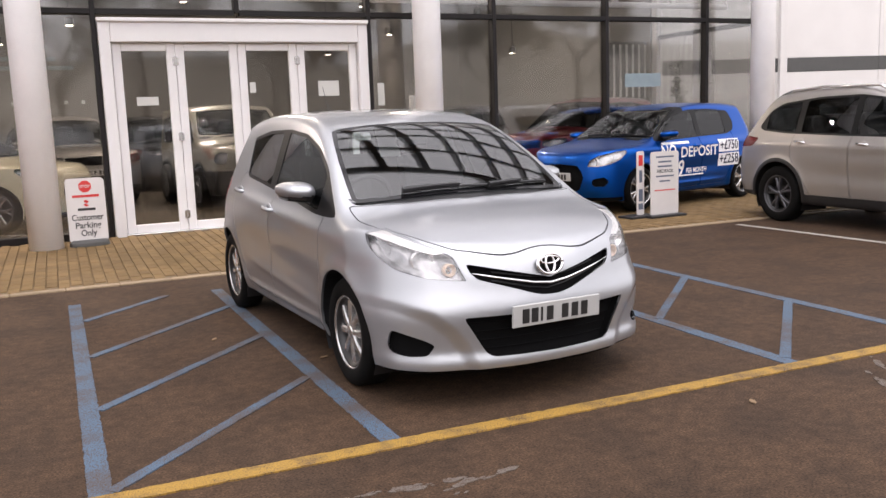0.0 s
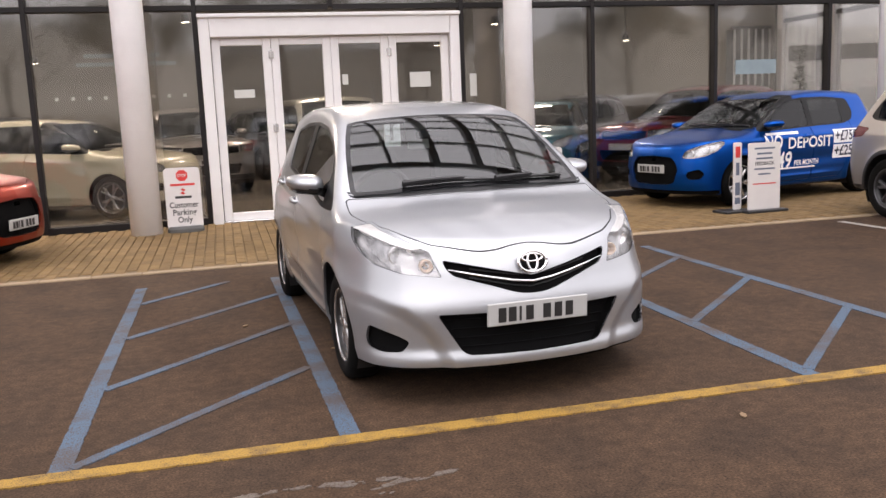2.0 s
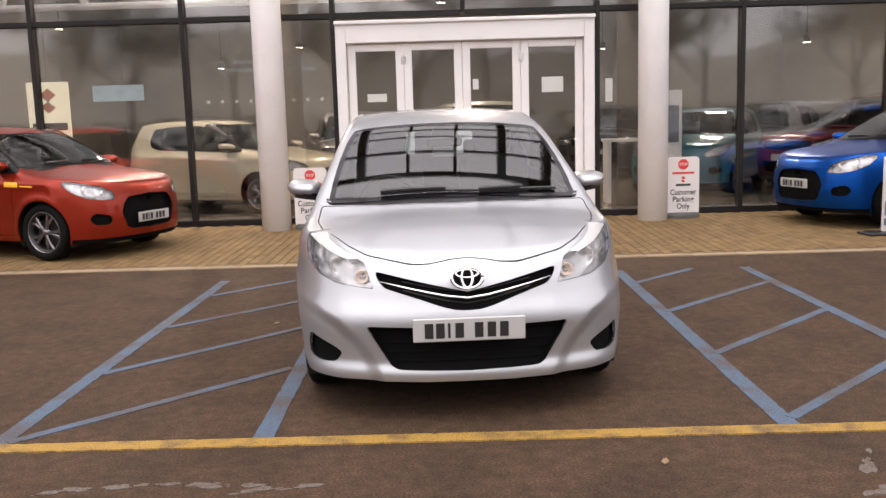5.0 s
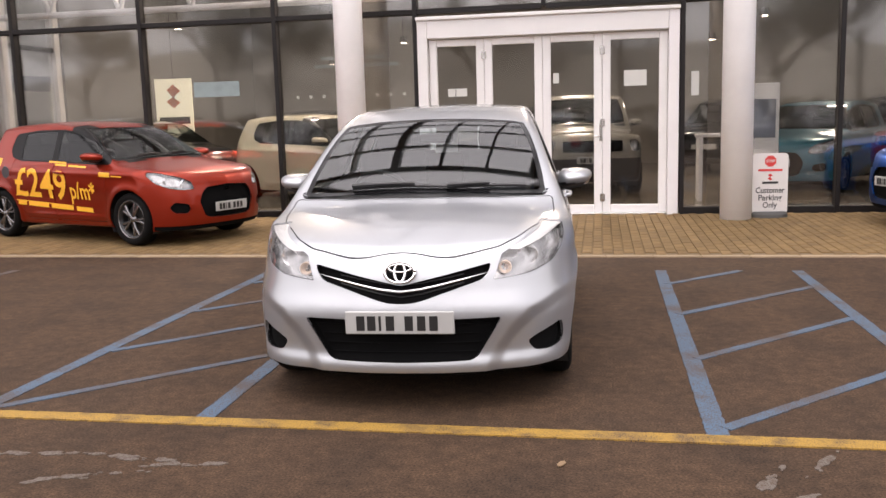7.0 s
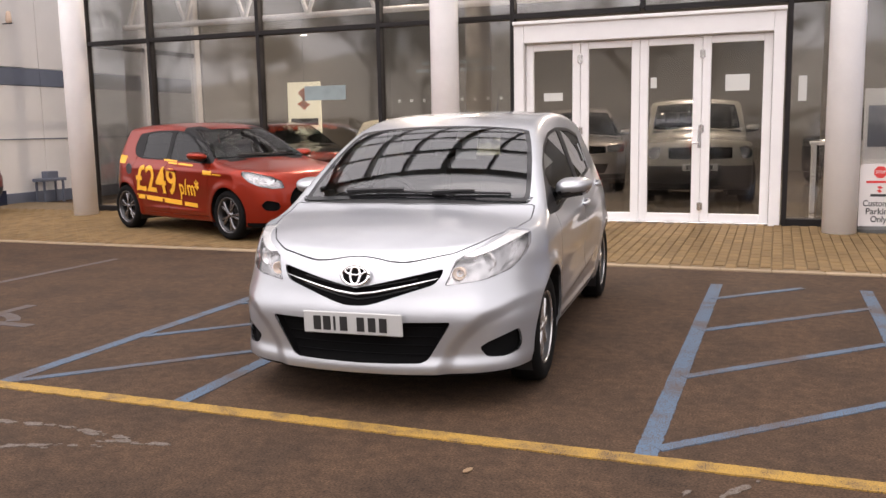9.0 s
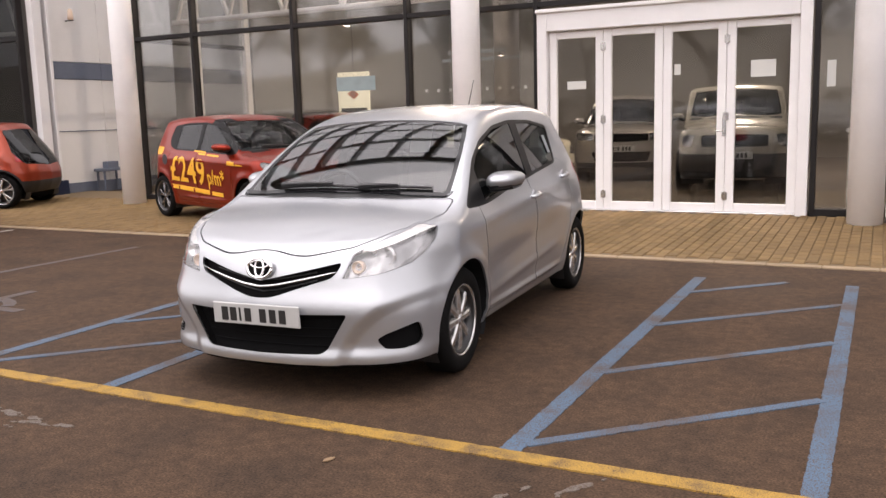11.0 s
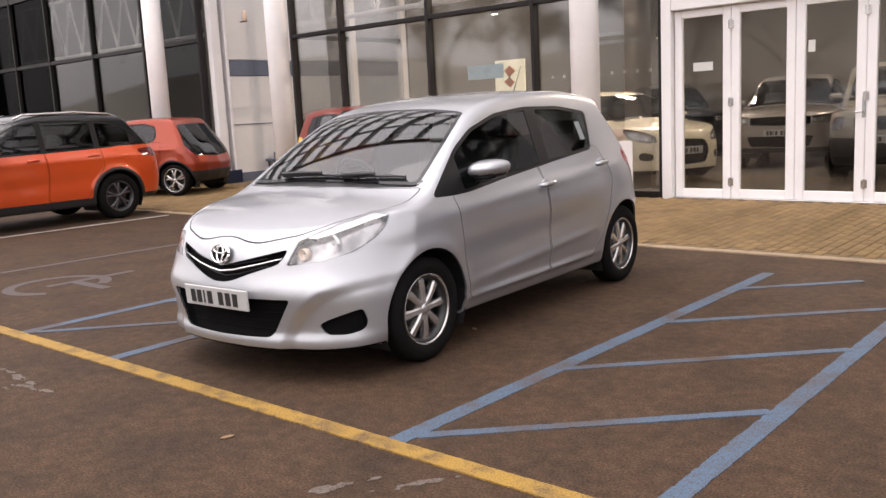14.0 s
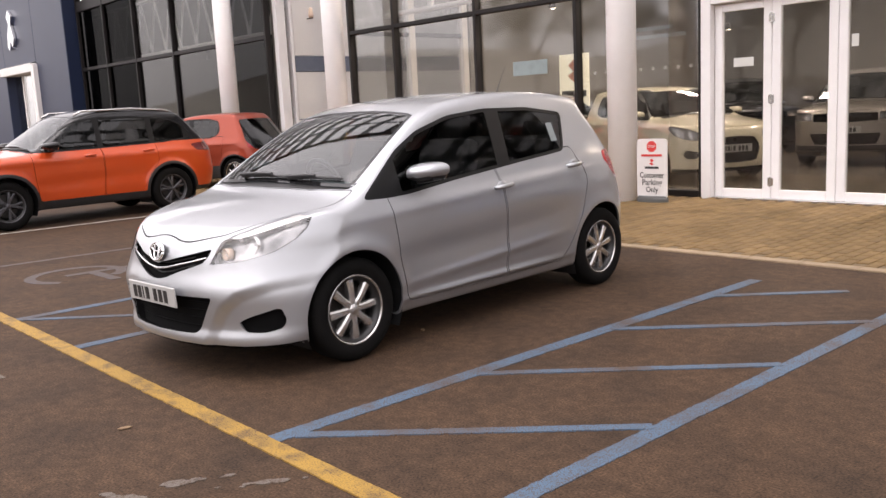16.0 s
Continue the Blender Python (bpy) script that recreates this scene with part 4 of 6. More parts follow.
SUV = variant(HATCH,  # the square-shouldered off-roader
    top=[(-0.3, 0.85), (0.0, 0.93), (0.08, 0.97), (0.3, 1.02), (0.7, 1.06), (1.1, 1.09), (1.25, 1.12), (1.45, 1.26), (1.7, 1.42), (1.9, 1.55), (2.1, 1.61), (2.4, 1.65), (3.0, 1.645), (3.4, 1.62), (3.7, 1.58), (4.2, 1.50)],
    nose=[(0.1, 0.16), (0.25, 0.06), (0.4, 0.02), (0.55, 0.0), (0.8, 0.0), (0.92, 0.04), (1.05, 0.15)],
    nose_x=[(0, 0), (0.4, 0.02), (0.6, 0.06), (0.72, 0.12), (0.82, 0.24), (0.885, 0.42)],
    tail=[(0.2, 4.08), (0.4, 4.22), (0.6, 4.26), (0.95, 4.22), (1.08, 4.12), (1.3, 3.92), (1.5, 3.74), (1.6, 3.64)],
    tail_x=[(0, 0), (0.5, 0.02), (0.7, 0.06), (0.8, 0.14), (0.88, 0.28)],
    width=[(0.2, 0.82), (0.3, 0.85), (0.5, 0.875), (0.7, 0.885), (0.90, 0.882), (0.98, 0.865), (1.04, 0.835), (1.15, 0.79), (1.3, 0.74), (1.5, 0.67), (1.6, 0.62)],
    plan=[(0.0, 0.985), (0.6, 1.0), (1.6, 1.0), (3.0, 1.0), (3.7, 0.985), (4.2, 0.95)],
    under=[(0.0, 0.28), (0.4, 0.25), (1.2, 0.24), (3.0, 0.24), (3.6, 0.28), (4.2, 0.32)],
    bow=0.08, bow_span=(0.8, 1.2, 2.1, 2.6), crown=0.10, k=0.07, kn=0.06, flare=0.022,
    creases=[(0.92, 0.96, 0.5, 3.9, 0.012, 0.05), (0.58, 0.66, 1.2, 3.2, -0.014, 0.12)], dents=[], nose_low=1.0,
    fw=0.86, rw=3.36, wr=0.345, wx=0.77, arch=0.40, tyre_w=0.215, rim_r=0.225, spine=(0.66, 3.60, 0.72),
    dlo=[(1.20, 1.05), (1.5, 1.045), (2.4, 1.06), (3.3, 1.085), (3.70, 1.12), (3.80, 1.16), (3.66, 1.36), (3.48, 1.45), (2.9, 1.51), (2.3, 1.52), (1.98, 1.48), (1.7, 1.36), (1.36, 1.15)],
    panes=[((1.40, 1.42), (2.22, 2.26), "front_side_window"), ((2.30, 2.34), (3.05, 3.08), "rear_side_window"), ((3.14, 3.17), (3.66, 3.68), "quarter_window")],
    screen=[(0, 1.225), (-0.3, 1.225), (-0.3, 1.93), (0, 1.93), (0.35, 1.945), (0.54, 1.99), (0.58, 2.0), (0.66, 1.70), (0.75, 1.36), (0.75, 1.31), (0.6, 1.275), (0.3, 1.235)],
    scuttle=[(-0.2, 1.16), (0, 1.16), (0.4, 1.18), (0.76, 1.26), (0.77, 1.32), (0.745, 1.34), (0.73, 1.29), (0.6, 1.28), (0.3, 1.24), (0, 1.23), (-0.2, 1.23)],
    lip=0.30, nose_soft=0.025,
    eyelid=[], tail_mat=M_DARKLENS,
    rear_glass=[(-0.2, 1.10), (0.60, 1.10), (0.56, 1.40), (-0.2, 1.42)],
    lamp=[(0.40, 0.78), (0.42, 0.90), (0.62, 0.915), (0.84, 0.92), (0.88, 0.88), (0.80, 0.79), (0.60, 0.77)],
    bulbs=[(0.62, 0.13, 0.85, 0.05, M_CHROME)],
    grilles=[[(-0.2, 0.90), (0, 0.90), (0.50, 0.89), (0.50, 0.76), (0, 0.74), (-0.2, 0.74)], [(-0.2, 0.56), (0, 0.56), (0.55, 0.56), (0.48, 0.38), (0, 0.37), (-0.2, 0.37)]],
    grille_depth=[0.04, 0.05], grille_names=["grille", "lower_grille"],
    panels=[("bonnet", "above", [(-0.2, 0.06), (0, 0.06), (0.5, 0.10), (0.70, 0.24), (0.78, 0.6), (0.78, 1.22), (0.40, 1.17), (0, 1.15), (-0.2, 1.15)], False),
            ("front_door", "side", [(1.24, 1.08), (1.26, 0.80), (1.30, 0.36), (2.24, 0.36), (2.28, 0.70), (2.26, 1.10), (1.6, 1.10)], True),
            ("rear_door", "side", [(2.255, 0.36), (2.86, 0.36), (2.98, 0.60), (3.16, 0.80), (3.14, 1.11), (2.275, 1.10), (2.295, 0.70)], True)],
    tail_lamp=[(-2.45, 0.90), (-2.10, 0.93), (-2.06, 1.03), (-2.45, 1.08)], cladding=(0.36, 0.045), privacy=True, roof_from=1.525,
    mirror=(0.93, 1.55, 1.14), handles=[(2.08, 0.97), (3.0, 0.985)], plate=(-0.012, 0.62, 0), belt=1.06, seat_y=2.0, dash=1.32, screen_top=1.94, top_z=1.52,
    wipers=[((-0.45, 1.26), (0.22, 1.23), 0), ((0.12, 1.23), (0.62, 1.30), 0)], alloy=M_DARKALLOY, spokes=5, spoke_style="double")


# ---- the ground ----
def lift(y):
    """The paving rises a little towards the building."""
    return 0.04 * min(1.0, max(0.0, (y - 8.35) / 3.6))


def sheet(name, x0, x1, y0, y1, z0, z1, mat, label, category, thick=0.2):
    ob = part(name, prism([(y0, z0), (y1, z1), (y1, z1 - thick), (y0, z0 - thick)], x0, x1, "yz"), mat)
    return tagged(ob, label, category, kind="structure")


ground = tagged(part("ground", box((0, 0, -0.25), (700, 700, 0.5)), M_ASPHALT), "worn brown-grey asphalt of the car park", "ground", kind="structure")
PAVE_Y0, WALL_Y = 8.35, 11.99
sheet("paving", -30, 30, PAVE_Y0, 13.2, 0.006, lift(12) * 1.0 + 0.004, M_JOINT, "sandy bed of block paving before the showroom", "paving")


def stripe(name, pts, w, mat, label, z=0.004):
    """A painted line through points, mitred, 3 mm proud."""
    bm = bmesh.new()
    (x0, y0), (x1, y1) = pts
    d = Vector((x1 - x0, y1 - y0))
    length = d.length
    d.normalize()
    n = Vector((-d.y, d.x))
    rnd = random.Random(int(1000 * (x0 + 3 * y0)))
    steps = max(4, int(length / 0.022))
    rows = []
    for k in range(steps + 1):  # ragged edges, with bites worn out of them
        ends = []
        for s in (1, -1):
            h = w / 2 + rnd.uniform(-0.0025, 0.002) - (rnd.uniform(0.0, 0.007) if rnd.random() < 0.12 else 0.0)
            ends.append(Vector((x0, y0)) + d * (length * k / steps) + n * (s * h))
        rows.append([bm.verts.new((e.x, e.y, zz)) for e in ends for zz in (z, -0.01)])
    for p, q in zip(rows, rows[1:]):
        bm.faces.new((p[0], q[0], q[2], p[2])), bm.faces.new((p[0], p[1], q[1], q[0])), bm.faces.new((p[2], q[2], q[3], p[3]))
    bm.faces.new((rows[0][0], rows[0][2], rows[0][3], rows[0][1])), bm.faces.new((rows[-1][0], rows[-1][1], rows[-1][3], rows[-1][2]))
    return tagged(part(name, bm, mat), label, "road marking", "bay markings", kind="structure")


stripe("yellow_line", [(-14, 3.37), (16, 3.41)], 0.10, M_YELLOW, "worn yellow line along the parking bays", 0.007)
BLUE = "faded blue painted line on asphalt"
for x0, x1, w in ((0.36, 0.345, 0.095), (1.575, 1.50, 0.095), (3.96, 3.99, 0.10), (5.16, 5.16, 0.095)):
    stripe("blue_line", [(x0, 3.43), (x1, 7.62)], w, M_BLUE, BLUE, 0.004)
for y0, y1 in ((3.47, 4.60), (4.58, 5.74), (5.74, 6.86)):
    stripe("hatch_line", [(0.40, y0), (1.50, y1)], 0.062, M_BLUE, BLUE, 0.0055)
stripe("hatch_line", [(0.40, 6.90), (1.08, 7.60)], 0.062, M_BLUE, BLUE, 0.0055)
for y0, y1 in ((3.54, 4.62), (4.68, 5.77), (5.83, 6.88)):
    stripe("hatch_line", [(4.0, y0), (5.12, y1)], 0.062, M_BLUE, BLUE, 0.0055)
stripe("hatch_line", [(4.0, 6.96), (4.68, 7.61)], 0.062, M_BLUE, BLUE, 0.0055)
stripe("blue_line", [(-2.53, 3.5), (-2.40, 7.5)], 0.09, M_FAINT, "almost worn-away line between bays", 0.003)
stripe("white_line", [(-5.60, 3.5), (-5.50, 8.2)], 0.08, M_WHITE_LINE, "white line between parking bays")
stripe("white_line", [(8.05, 3.5), (7.89, 8.15)], 0.08, M_WHITE_LINE, "white line between parking bays")

# ---- the glazed showroom ----
MULLIONS = [-6.75, -5.40, -3.28, -1.18, 0.90, 2.70, 4.55, 6.56, 8.60, 10.63, 11.95]
DOOR = (0.94, 4.50)
TRANSOM, BASE, HEAD = 2.91, 0.10, 5.6
front = thing("glazed_front", pose(0, WALL_Y, 0), "tall showroom glazing in slim dark aluminium frames", "shop front", kind="structure")
for x in MULLIONS:
    lo = TRANSOM if x == 2.70 else 0.02
    part("mullion", box((x, 0.0, (lo + HEAD) / 2), (0.064, 0.14, HEAD - lo), 0.006), M_DARKFRAME, front)
for a, b in zip(MULLIONS, MULLIONS[1:]):
    mid, w = (a + b) / 2, b - a - 0.064
    over_door = a > 0.8 and b < 4.6
    part("transom", box((mid, 0.0, TRANSOM), (w, 0.13, 0.070), 0.005), M_DARKFRAME, front)
    part("transom", box((mid, 0.0, HEAD - 0.03), (w, 0.13, 0.08), 0.005), M_DARKFRAME, front)
    p = part("pane", box((mid, 0.02, (TRANSOM + HEAD) / 2), (w + 0.02, 0.012, HEAD - TRANSOM - 0.10)), M_PANE, front)
    p.visible_shadow = False
    if not over_door:
        part("transom", box((mid, 0.0, 0.085), (w, 0.13, 0.09), 0.005), M_DARKFRAME, front)
        p = part("pane", box((mid, 0.02, (TRANSOM + 0.13) / 2), (w + 0.02, 0.012, TRANSOM - 0.13 - 0.06)), M_PANE, front)
        p.visible_shadow = False
# side returns, glazed for the first bay
for x, kind in ((-6.75, "left"), (11.95, "right")):
    side_front = thing("glazed_return", pose(x, WALL_Y, 0), "glazed corner of the showroom with white posts", "shop front", kind="structure")
    for dy in (1.5, 3.0):
        part("mullion", box((0, dy, HEAD / 2), (0.16, 0.16, HEAD), 0.01), M_WHITE, side_front)
    for k, dy in enumerate((0.75, 2.25)):
        part("transom", box((0, dy, TRANSOM), (0.10, 1.34, 0.08), 0.005), M_DARKFRAME, side_front)
        for z0, z1 in ((0.12, TRANSOM - 0.04), (TRANSOM + 0.04, HEAD)):
            p = part("pane", box((0, dy, (z0 + z1) / 2), (0.012, 1.34, z1 - z0)), M_PANE, side_front)
            p.visible_shadow = False
    tagged(part("wall_" + kind, box((x, WALL_Y + 3.08 + 5, HEAD / 2), (0.25, 10, HEAD)), M_INWALL), "plain side wall of the showroom", "wall", kind="structure")
tagged(part("floor", box((2.6, WALL_Y + 6.6, 0.02), (18.6, 13.0, 0.14)), M_INFLOOR), "polished showroom floor", "floor", kind="structure")
tagged(part("ceiling", box((2.6, WALL_Y + 6.5, HEAD + 0.1), (18.9, 13.1, 0.2)), M_INCEIL), "showroom ceiling", "ceiling", kind="structure")
tagged(part("wall_back", box((2.6, WALL_Y + 12.6, HEAD / 2), (18.6, 0.25, HEAD)), M_INWALL), "plain back wall of the showroom", "wall", kind="structure")

# ---- entrance: four white door leaves ----
door = thing("entrance_door", pose(0, WALL_Y, -0.045), "white folding entrance doors with four glazed leaves", "door", kind="structure")
for x in DOOR:
    part("door_post", box((x + (0.07 if x < 2 else -0.07), -0.03, 1.46), (0.14, 0.20, 2.76), 0.008), M_WHITE, door)
part("door_head", box((2.72, -0.03, 2.70), (DOOR[1] - DOOR[0] - 0.285, 0.20, 0.26), 0.008), M_WHITE, door)
part("door_head_cap", box((2.72, -0.05, 2.845), (DOOR[1] - DOOR[0] + 0.02, 0.24, 0.05), 0.008), M_WHITE, door)
part("threshold", box((2.72, -0.03, 0.095), (DOOR[1] - DOOR[0] - 0.285, 0.16, 0.03), 0.004), M_ALLOY, door)
LEAVES = [(1.09, 1.865), (1.87, 2.675), (2.68, 3.485), (3.49, 4.355)]
for k, (a, b) in enumerate(LEAVES):
    mid, w = (a + b) / 2, b - a
    leaf = part("door_leaf", box((a + 0.055, 0, 1.335), (0.11, 0.07, 2.45), 0.008), M_WHITE, door)
    part("stile", box((b - 0.055, 0, 1.335), (0.11, 0.07, 2.45), 0.008), M_WHITE, leaf)
    part("top_rail", box((mid, 0, 2.51), (w - 0.222, 0.066, 0.095), 0.006), M_WHITE, leaf)
    part("bottom_rail", box((mid, 0, 0.165), (w - 0.222, 0.066, 0.11), 0.006), M_WHITE, leaf)
    p = part("pane", box((mid, 0.0, 1.345), (w - 0.21, 0.014, 2.26)), M_DOORPANE, leaf)
    p.visible_shadow = False
    if k in (0, 3):
        for hz in (0.32, 1.35, 2.33):
            part("hinge", lathe([(0.0, hz - 0.06), (0.014, hz - 0.06), (0.014, hz + 0.06), (0.0, hz + 0.06)], 10, "z", (b if k == 0 else a, -0.05, 0)), M_ALLOY, leaf)
            part("hinge_plate", box((b if k == 0 else a, -0.04, hz), (0.07, 0.012, 0.10), 0.003), M_ALLOY, leaf)
lock = part("door_handle", tube([(3.46, -0.04, 1.17), (3.46, -0.10, 1.17), (3.38, -0.10, 1.165)], 0.011, 8), M_ALLOY, door)
part("lock_plate", box((3.47, -0.042, 1.22), (0.045, 0.012, 0.24), 0.004), M_ALLOY, door)

# ---- white columns ----
for x in (-10.45, -6.36, 0.12, 5.17, 11.25):
    c = part("column", lathe([(0.195, 0.0), (0.195, 6.1)], 48, "z"), M_COLUMN, None, "", True)
    c.matrix_world = pose(x, 11.28, lift(11.28))
    tagged(c, "round white-painted steel column before the showroom", "column", "columns along the front", kind="structure")

# ---- open canopy of dark beams overhead ----
M_BEAM = material("canopy_steel", (0.20, 0.20, 0.20), 0.5, var=0.2, scale=3)
canopy = thing("canopy", pose(0, 0, 6.1), "open steel canopy of dark beams over the parking bays", "canopy", kind="structure")
for k in range(-15, 17):
    heavy = k in (-11, -7, -3, 0, 3, 4, 8, 12)
    part("rafter", box((1.0 + 0.88 * k, 9.2, 0.0), (0.15 if heavy else 0.055, 5.5, 0.24), 0.01), M_BEAM, canopy)
for y, w in ((6.5, 0.16), (7.4, 0.08), (8.3, 0.08), (9.2, 0.08), (10.2, 0.08), (11.8, 0.12)):
    part("purlin", box((1.4, y, -0.02), (28.5, w, 0.16), 0.01), M_BEAM, canopy)

# wall out of view, added to darken the silver car's flanks
tagged(part("fascia", box((2.6, WALL_Y + 0.1, 6.65), (18.9, 0.2, 1.9), 0.01), M_GREYWALL), "plain unseen fascia, added to block low sky behind the showroom", "wall", kind="structure")

# white lattice truss behind the upper panes
lattice = thing("roof_truss", pose(0, WALL_Y + 0.8, 0), "white lattice roof truss behind the upper panes", "truss", kind="structure")
for z in (3.25, 4.9):
    part("chord", tube([(-6.6, 0, z), (11.8, 0, z)], 0.05, 8), M_WHITE, lattice)
for k in range(15):
    x = -6.5 + 1.22 * k
    part("web", tube([(x, 0, 3.25), (x + 0.61, 0, 4.9)], 0.035, 8), M_WHITE, lattice)
    part("web", tube([(x + 0.61, 0, 4.9), (x + 1.22, 0, 3.25)], 0.035, 8), M_WHITE, lattice)


# ---- the silver hatchback ----
def at_front(shape, pts, out=0.0, dz=None):
    """Points on a car's nose, for x and z."""
    q = np.array([(x, 0.6, z) for x, z in pts])
    y = shape.hit(q, np.tile((0, -1.0, 0), (len(q), 1)))[:, 1] - out
    return [(x, float(b), z + (dz(x) if dz else 0)) for (x, z), b in zip(pts, y)]


RZ = 3.5
hero, hero_shape = car("silver_hatchback", pose(2.525, 3.59, 0, 0, 0, RZ), HATCH, P_SILVER, "silver five-door hatchback parked nose-out in a hatched bay", "car", 2)
bar_pts = [(-0.405, 0.668), (-0.30, 0.643), (-0.20, 0.622), (-0.10, 0.601), (0.0, 0.590), (0.10, 0.601), (0.20, 0.622), (0.30, 0.643), (0.405, 0.668)]
part("grille_bar", tube(at_front(hero_shape, bar_pts), [0.003, 0.005, 0.006, 0.0065, 0.007, 0.0065, 0.006, 0.005, 0.003], 8), M_CHROME, hero, "bright chrome bar across the grille", True)
for dz in (0.03, -0.03):
    part("grille_slat", tube(at_front(hero_shape, bar_pts[1:-1], -0.028, lambda x: dz * (1 - abs(x))), 0.004, 6), M_BLACK, hero)
for k in range(4):
    z = 0.29 + 0.045 * k
    h = 0.34 + 0.10 * (z - 0.27) / 0.18
    part("lower_grille_slat", tube(at_front(hero_shape, [(x, z) for x in np.linspace(-h, h, 13)], -0.042), 0.0035, 6), M_CAVITY, hero)
# oval emblem in bright metal on black
by, bz = 0.046, 0.682
badge = part("emblem", lathe([(0.0, -0.006), (0.055, -0.005), (0.058, 0.004)], 32, "y"), M_CAVITY, hero, "oval chrome emblem", True)
badge.matrix_basis = pose(0, by, bz, -13) @ Matrix.Diagonal((1.2, 1, 0.83, 1))
for rx, rz_, cz, r in ((0.060, 0.060, 0.0, 0.0082), (0.021, 0.052, 0.0, 0.0062), (0.044, 0.022, 0.024, 0.0064)):
    part("emblem_ring", tube([(rx * math.cos(a), -0.006, cz + rz_ * math.sin(a)) for a in np.linspace(0, 2 * math.pi, 33)], r, 8), M_CHROME, badge, "", True)
# roof aerial and papers behind the glass
part("aerial", tube([(-0.02, 3.02, 1.47), (-0.02, 3.10, 1.60), (-0.02, 3.16, 1.70)], [0.006, 0.003, 0.002], 6), M_BLACK, hero)
part("price_paper", box((0, 0, 0), (0.15, 0.003, 0.21), 0, pose(0.02, 2.02, 1.27, -25)), M_PAPER, hero, "white price paper hung behind the windscreen")

decal_panel(hero, hero_shape, "window_sticker", 2.79, 1.19, 0.07, 0.13, 1, M_STICKER)

# ---- other cars outside ----
RED = variant(SPORT, plate=(-0.010, 0.43, 2), alloy=M_SPORTALLOY)
red, red_shape = car("red_hatchback", pose(-0.95, 9.56, 0.028, 0, 0, 70), RED, P_RED, "burnt red hatchback with yellow price lettering, on the paving", "car", 1)
for txt, y, z, size, w in (("£249", 2.40, 0.705, 0.50, 1.02), ("p/m*", 1.60, 0.625, 0.29, 0.46)):
    decal(red, red_shape, "price_lettering", txt, y, z, size, -1, M_YELLOWTEXT, w, 1.0, 0.04)
decal_panel(red, red_shape, "yellow_vinyl_bar", 2.36, 0.480, 1.10, 0.013, -1, M_YELLOWTEXT, 0.05)
for y, w in ((2.80, 0.16), (2.48, 0.40), (2.02, 0.42), (1.60, 0.30)):  # a row of small words
    decal_panel(red, red_shape, "yellow_vinyl_bar", y, 0.445 - 0.05 * (2.25 - y), w, 0.055, -1, M_YELLOWTEXT, 0.05)
for y, z, w, h in ((2.10, 0.985, 0.34, 0.022), (2.02, 0.952, 0.22, 0.022), (1.70, 0.935, 0.34, 0.022), (1.17, 0.84, 0.19, 0.055), (0.96, 0.818, 0.18, 0.016), (3.60, 0.70, 0.26, 0.05), (3.62, 0.77, 0.24, 0.05), (3.38, 0.99, 0.24, 0.11)):
    decal_panel(red, red_shape, "yellow_vinyl_bar", y, z, w, h, -1, M_YELLOWTEXT, 0.05)
part("fuel_flap", lathe([(0.0, 0.004), (0.075, 0.004), (0.08, 0.0)], 24, "x"), M_DARKALLOY, red, "round dark fuel flap").matrix_basis = pose(*[float(v) for v in red_shape.hit(np.array([[0, 3.10, 0.86]]), np.array([[-1.0, 0, 0]]))[0]], 0, 0, 180)
blue, blue_shape = car("blue_hatchback", pose(6.73, 10.46, 0.037, 0, 0, -76), variant(SPORT, alloy=M_ALLOY), P_BLUE, "bright blue hatchback with white offer lettering, on the paving", "car", 1)
for txt, y, z, size, w in (("NO", 1.36, 0.79, 0.27, 0.33), ("DEPOSIT", 2.08, 0.77, 0.21, 0.88), ("£149", 1.45, 0.54, 0.31, 0.56), ("PER MONTH", 2.03, 0.50, 0.10, 0.48)):
    decal(blue, blue_shape, "offer_lettering", txt, y, z, size, 1, M_WHITETEXT, w)
for y, z, w, h in ((1.55, 0.915, 0.62, 0.035), (1.25, 0.68, 0.22, 0.03), (1.75, 0.44, 0.9, 0.02)):
    decal_panel(blue, blue_shape, "white_vinyl_bar", y, z, w, h, 1, M_WHITETEXT)
for z, txt in ((0.83, "+£750"), (0.62, "+£258")):
    decal_panel(blue, blue_shape, "white_vinyl_panel", 2.82, z, 0.52, 0.19, 1, M_WHITETEXT)
    decal(blue, blue_shape, "offer_lettering", txt, 2.82, z, 0.20, 1, M_NAVY, 0.46)
orange, orange_shape = car("orange_off_roader", pose(-6.62, 4.28, 0, 0, 0, 3), variant(SUV, mirror_mat=M_TRIM, roof_from=1.10), P_ORANGE, "orange off-roader with black roof parked nose-out", "car", 1, roof_mat=M_TRIM)
suv, suv_shape = car("silver_off_roader", pose(9.22, 4.72, 0, 0, 0, -2), variant(SUV, handle_mat=M_CHROME), P_BEIGE, "warm silver off-roader parked nose-out in a bay", "car", 1)
for root in (orange, suv):
    for sx in (1, -1):
        part("roof_rail", tube([(sx * 0.60, 2.0, 1.555), (sx * 0.605, 2.12, 1.612), (sx * 0.60, 2.9, 1.628), (sx * 0.59, 3.45, 1.59), (sx * 0.585, 3.60, 1.545)], 0.017, 8), M_ALLOY, root, "silver roof rail", True)
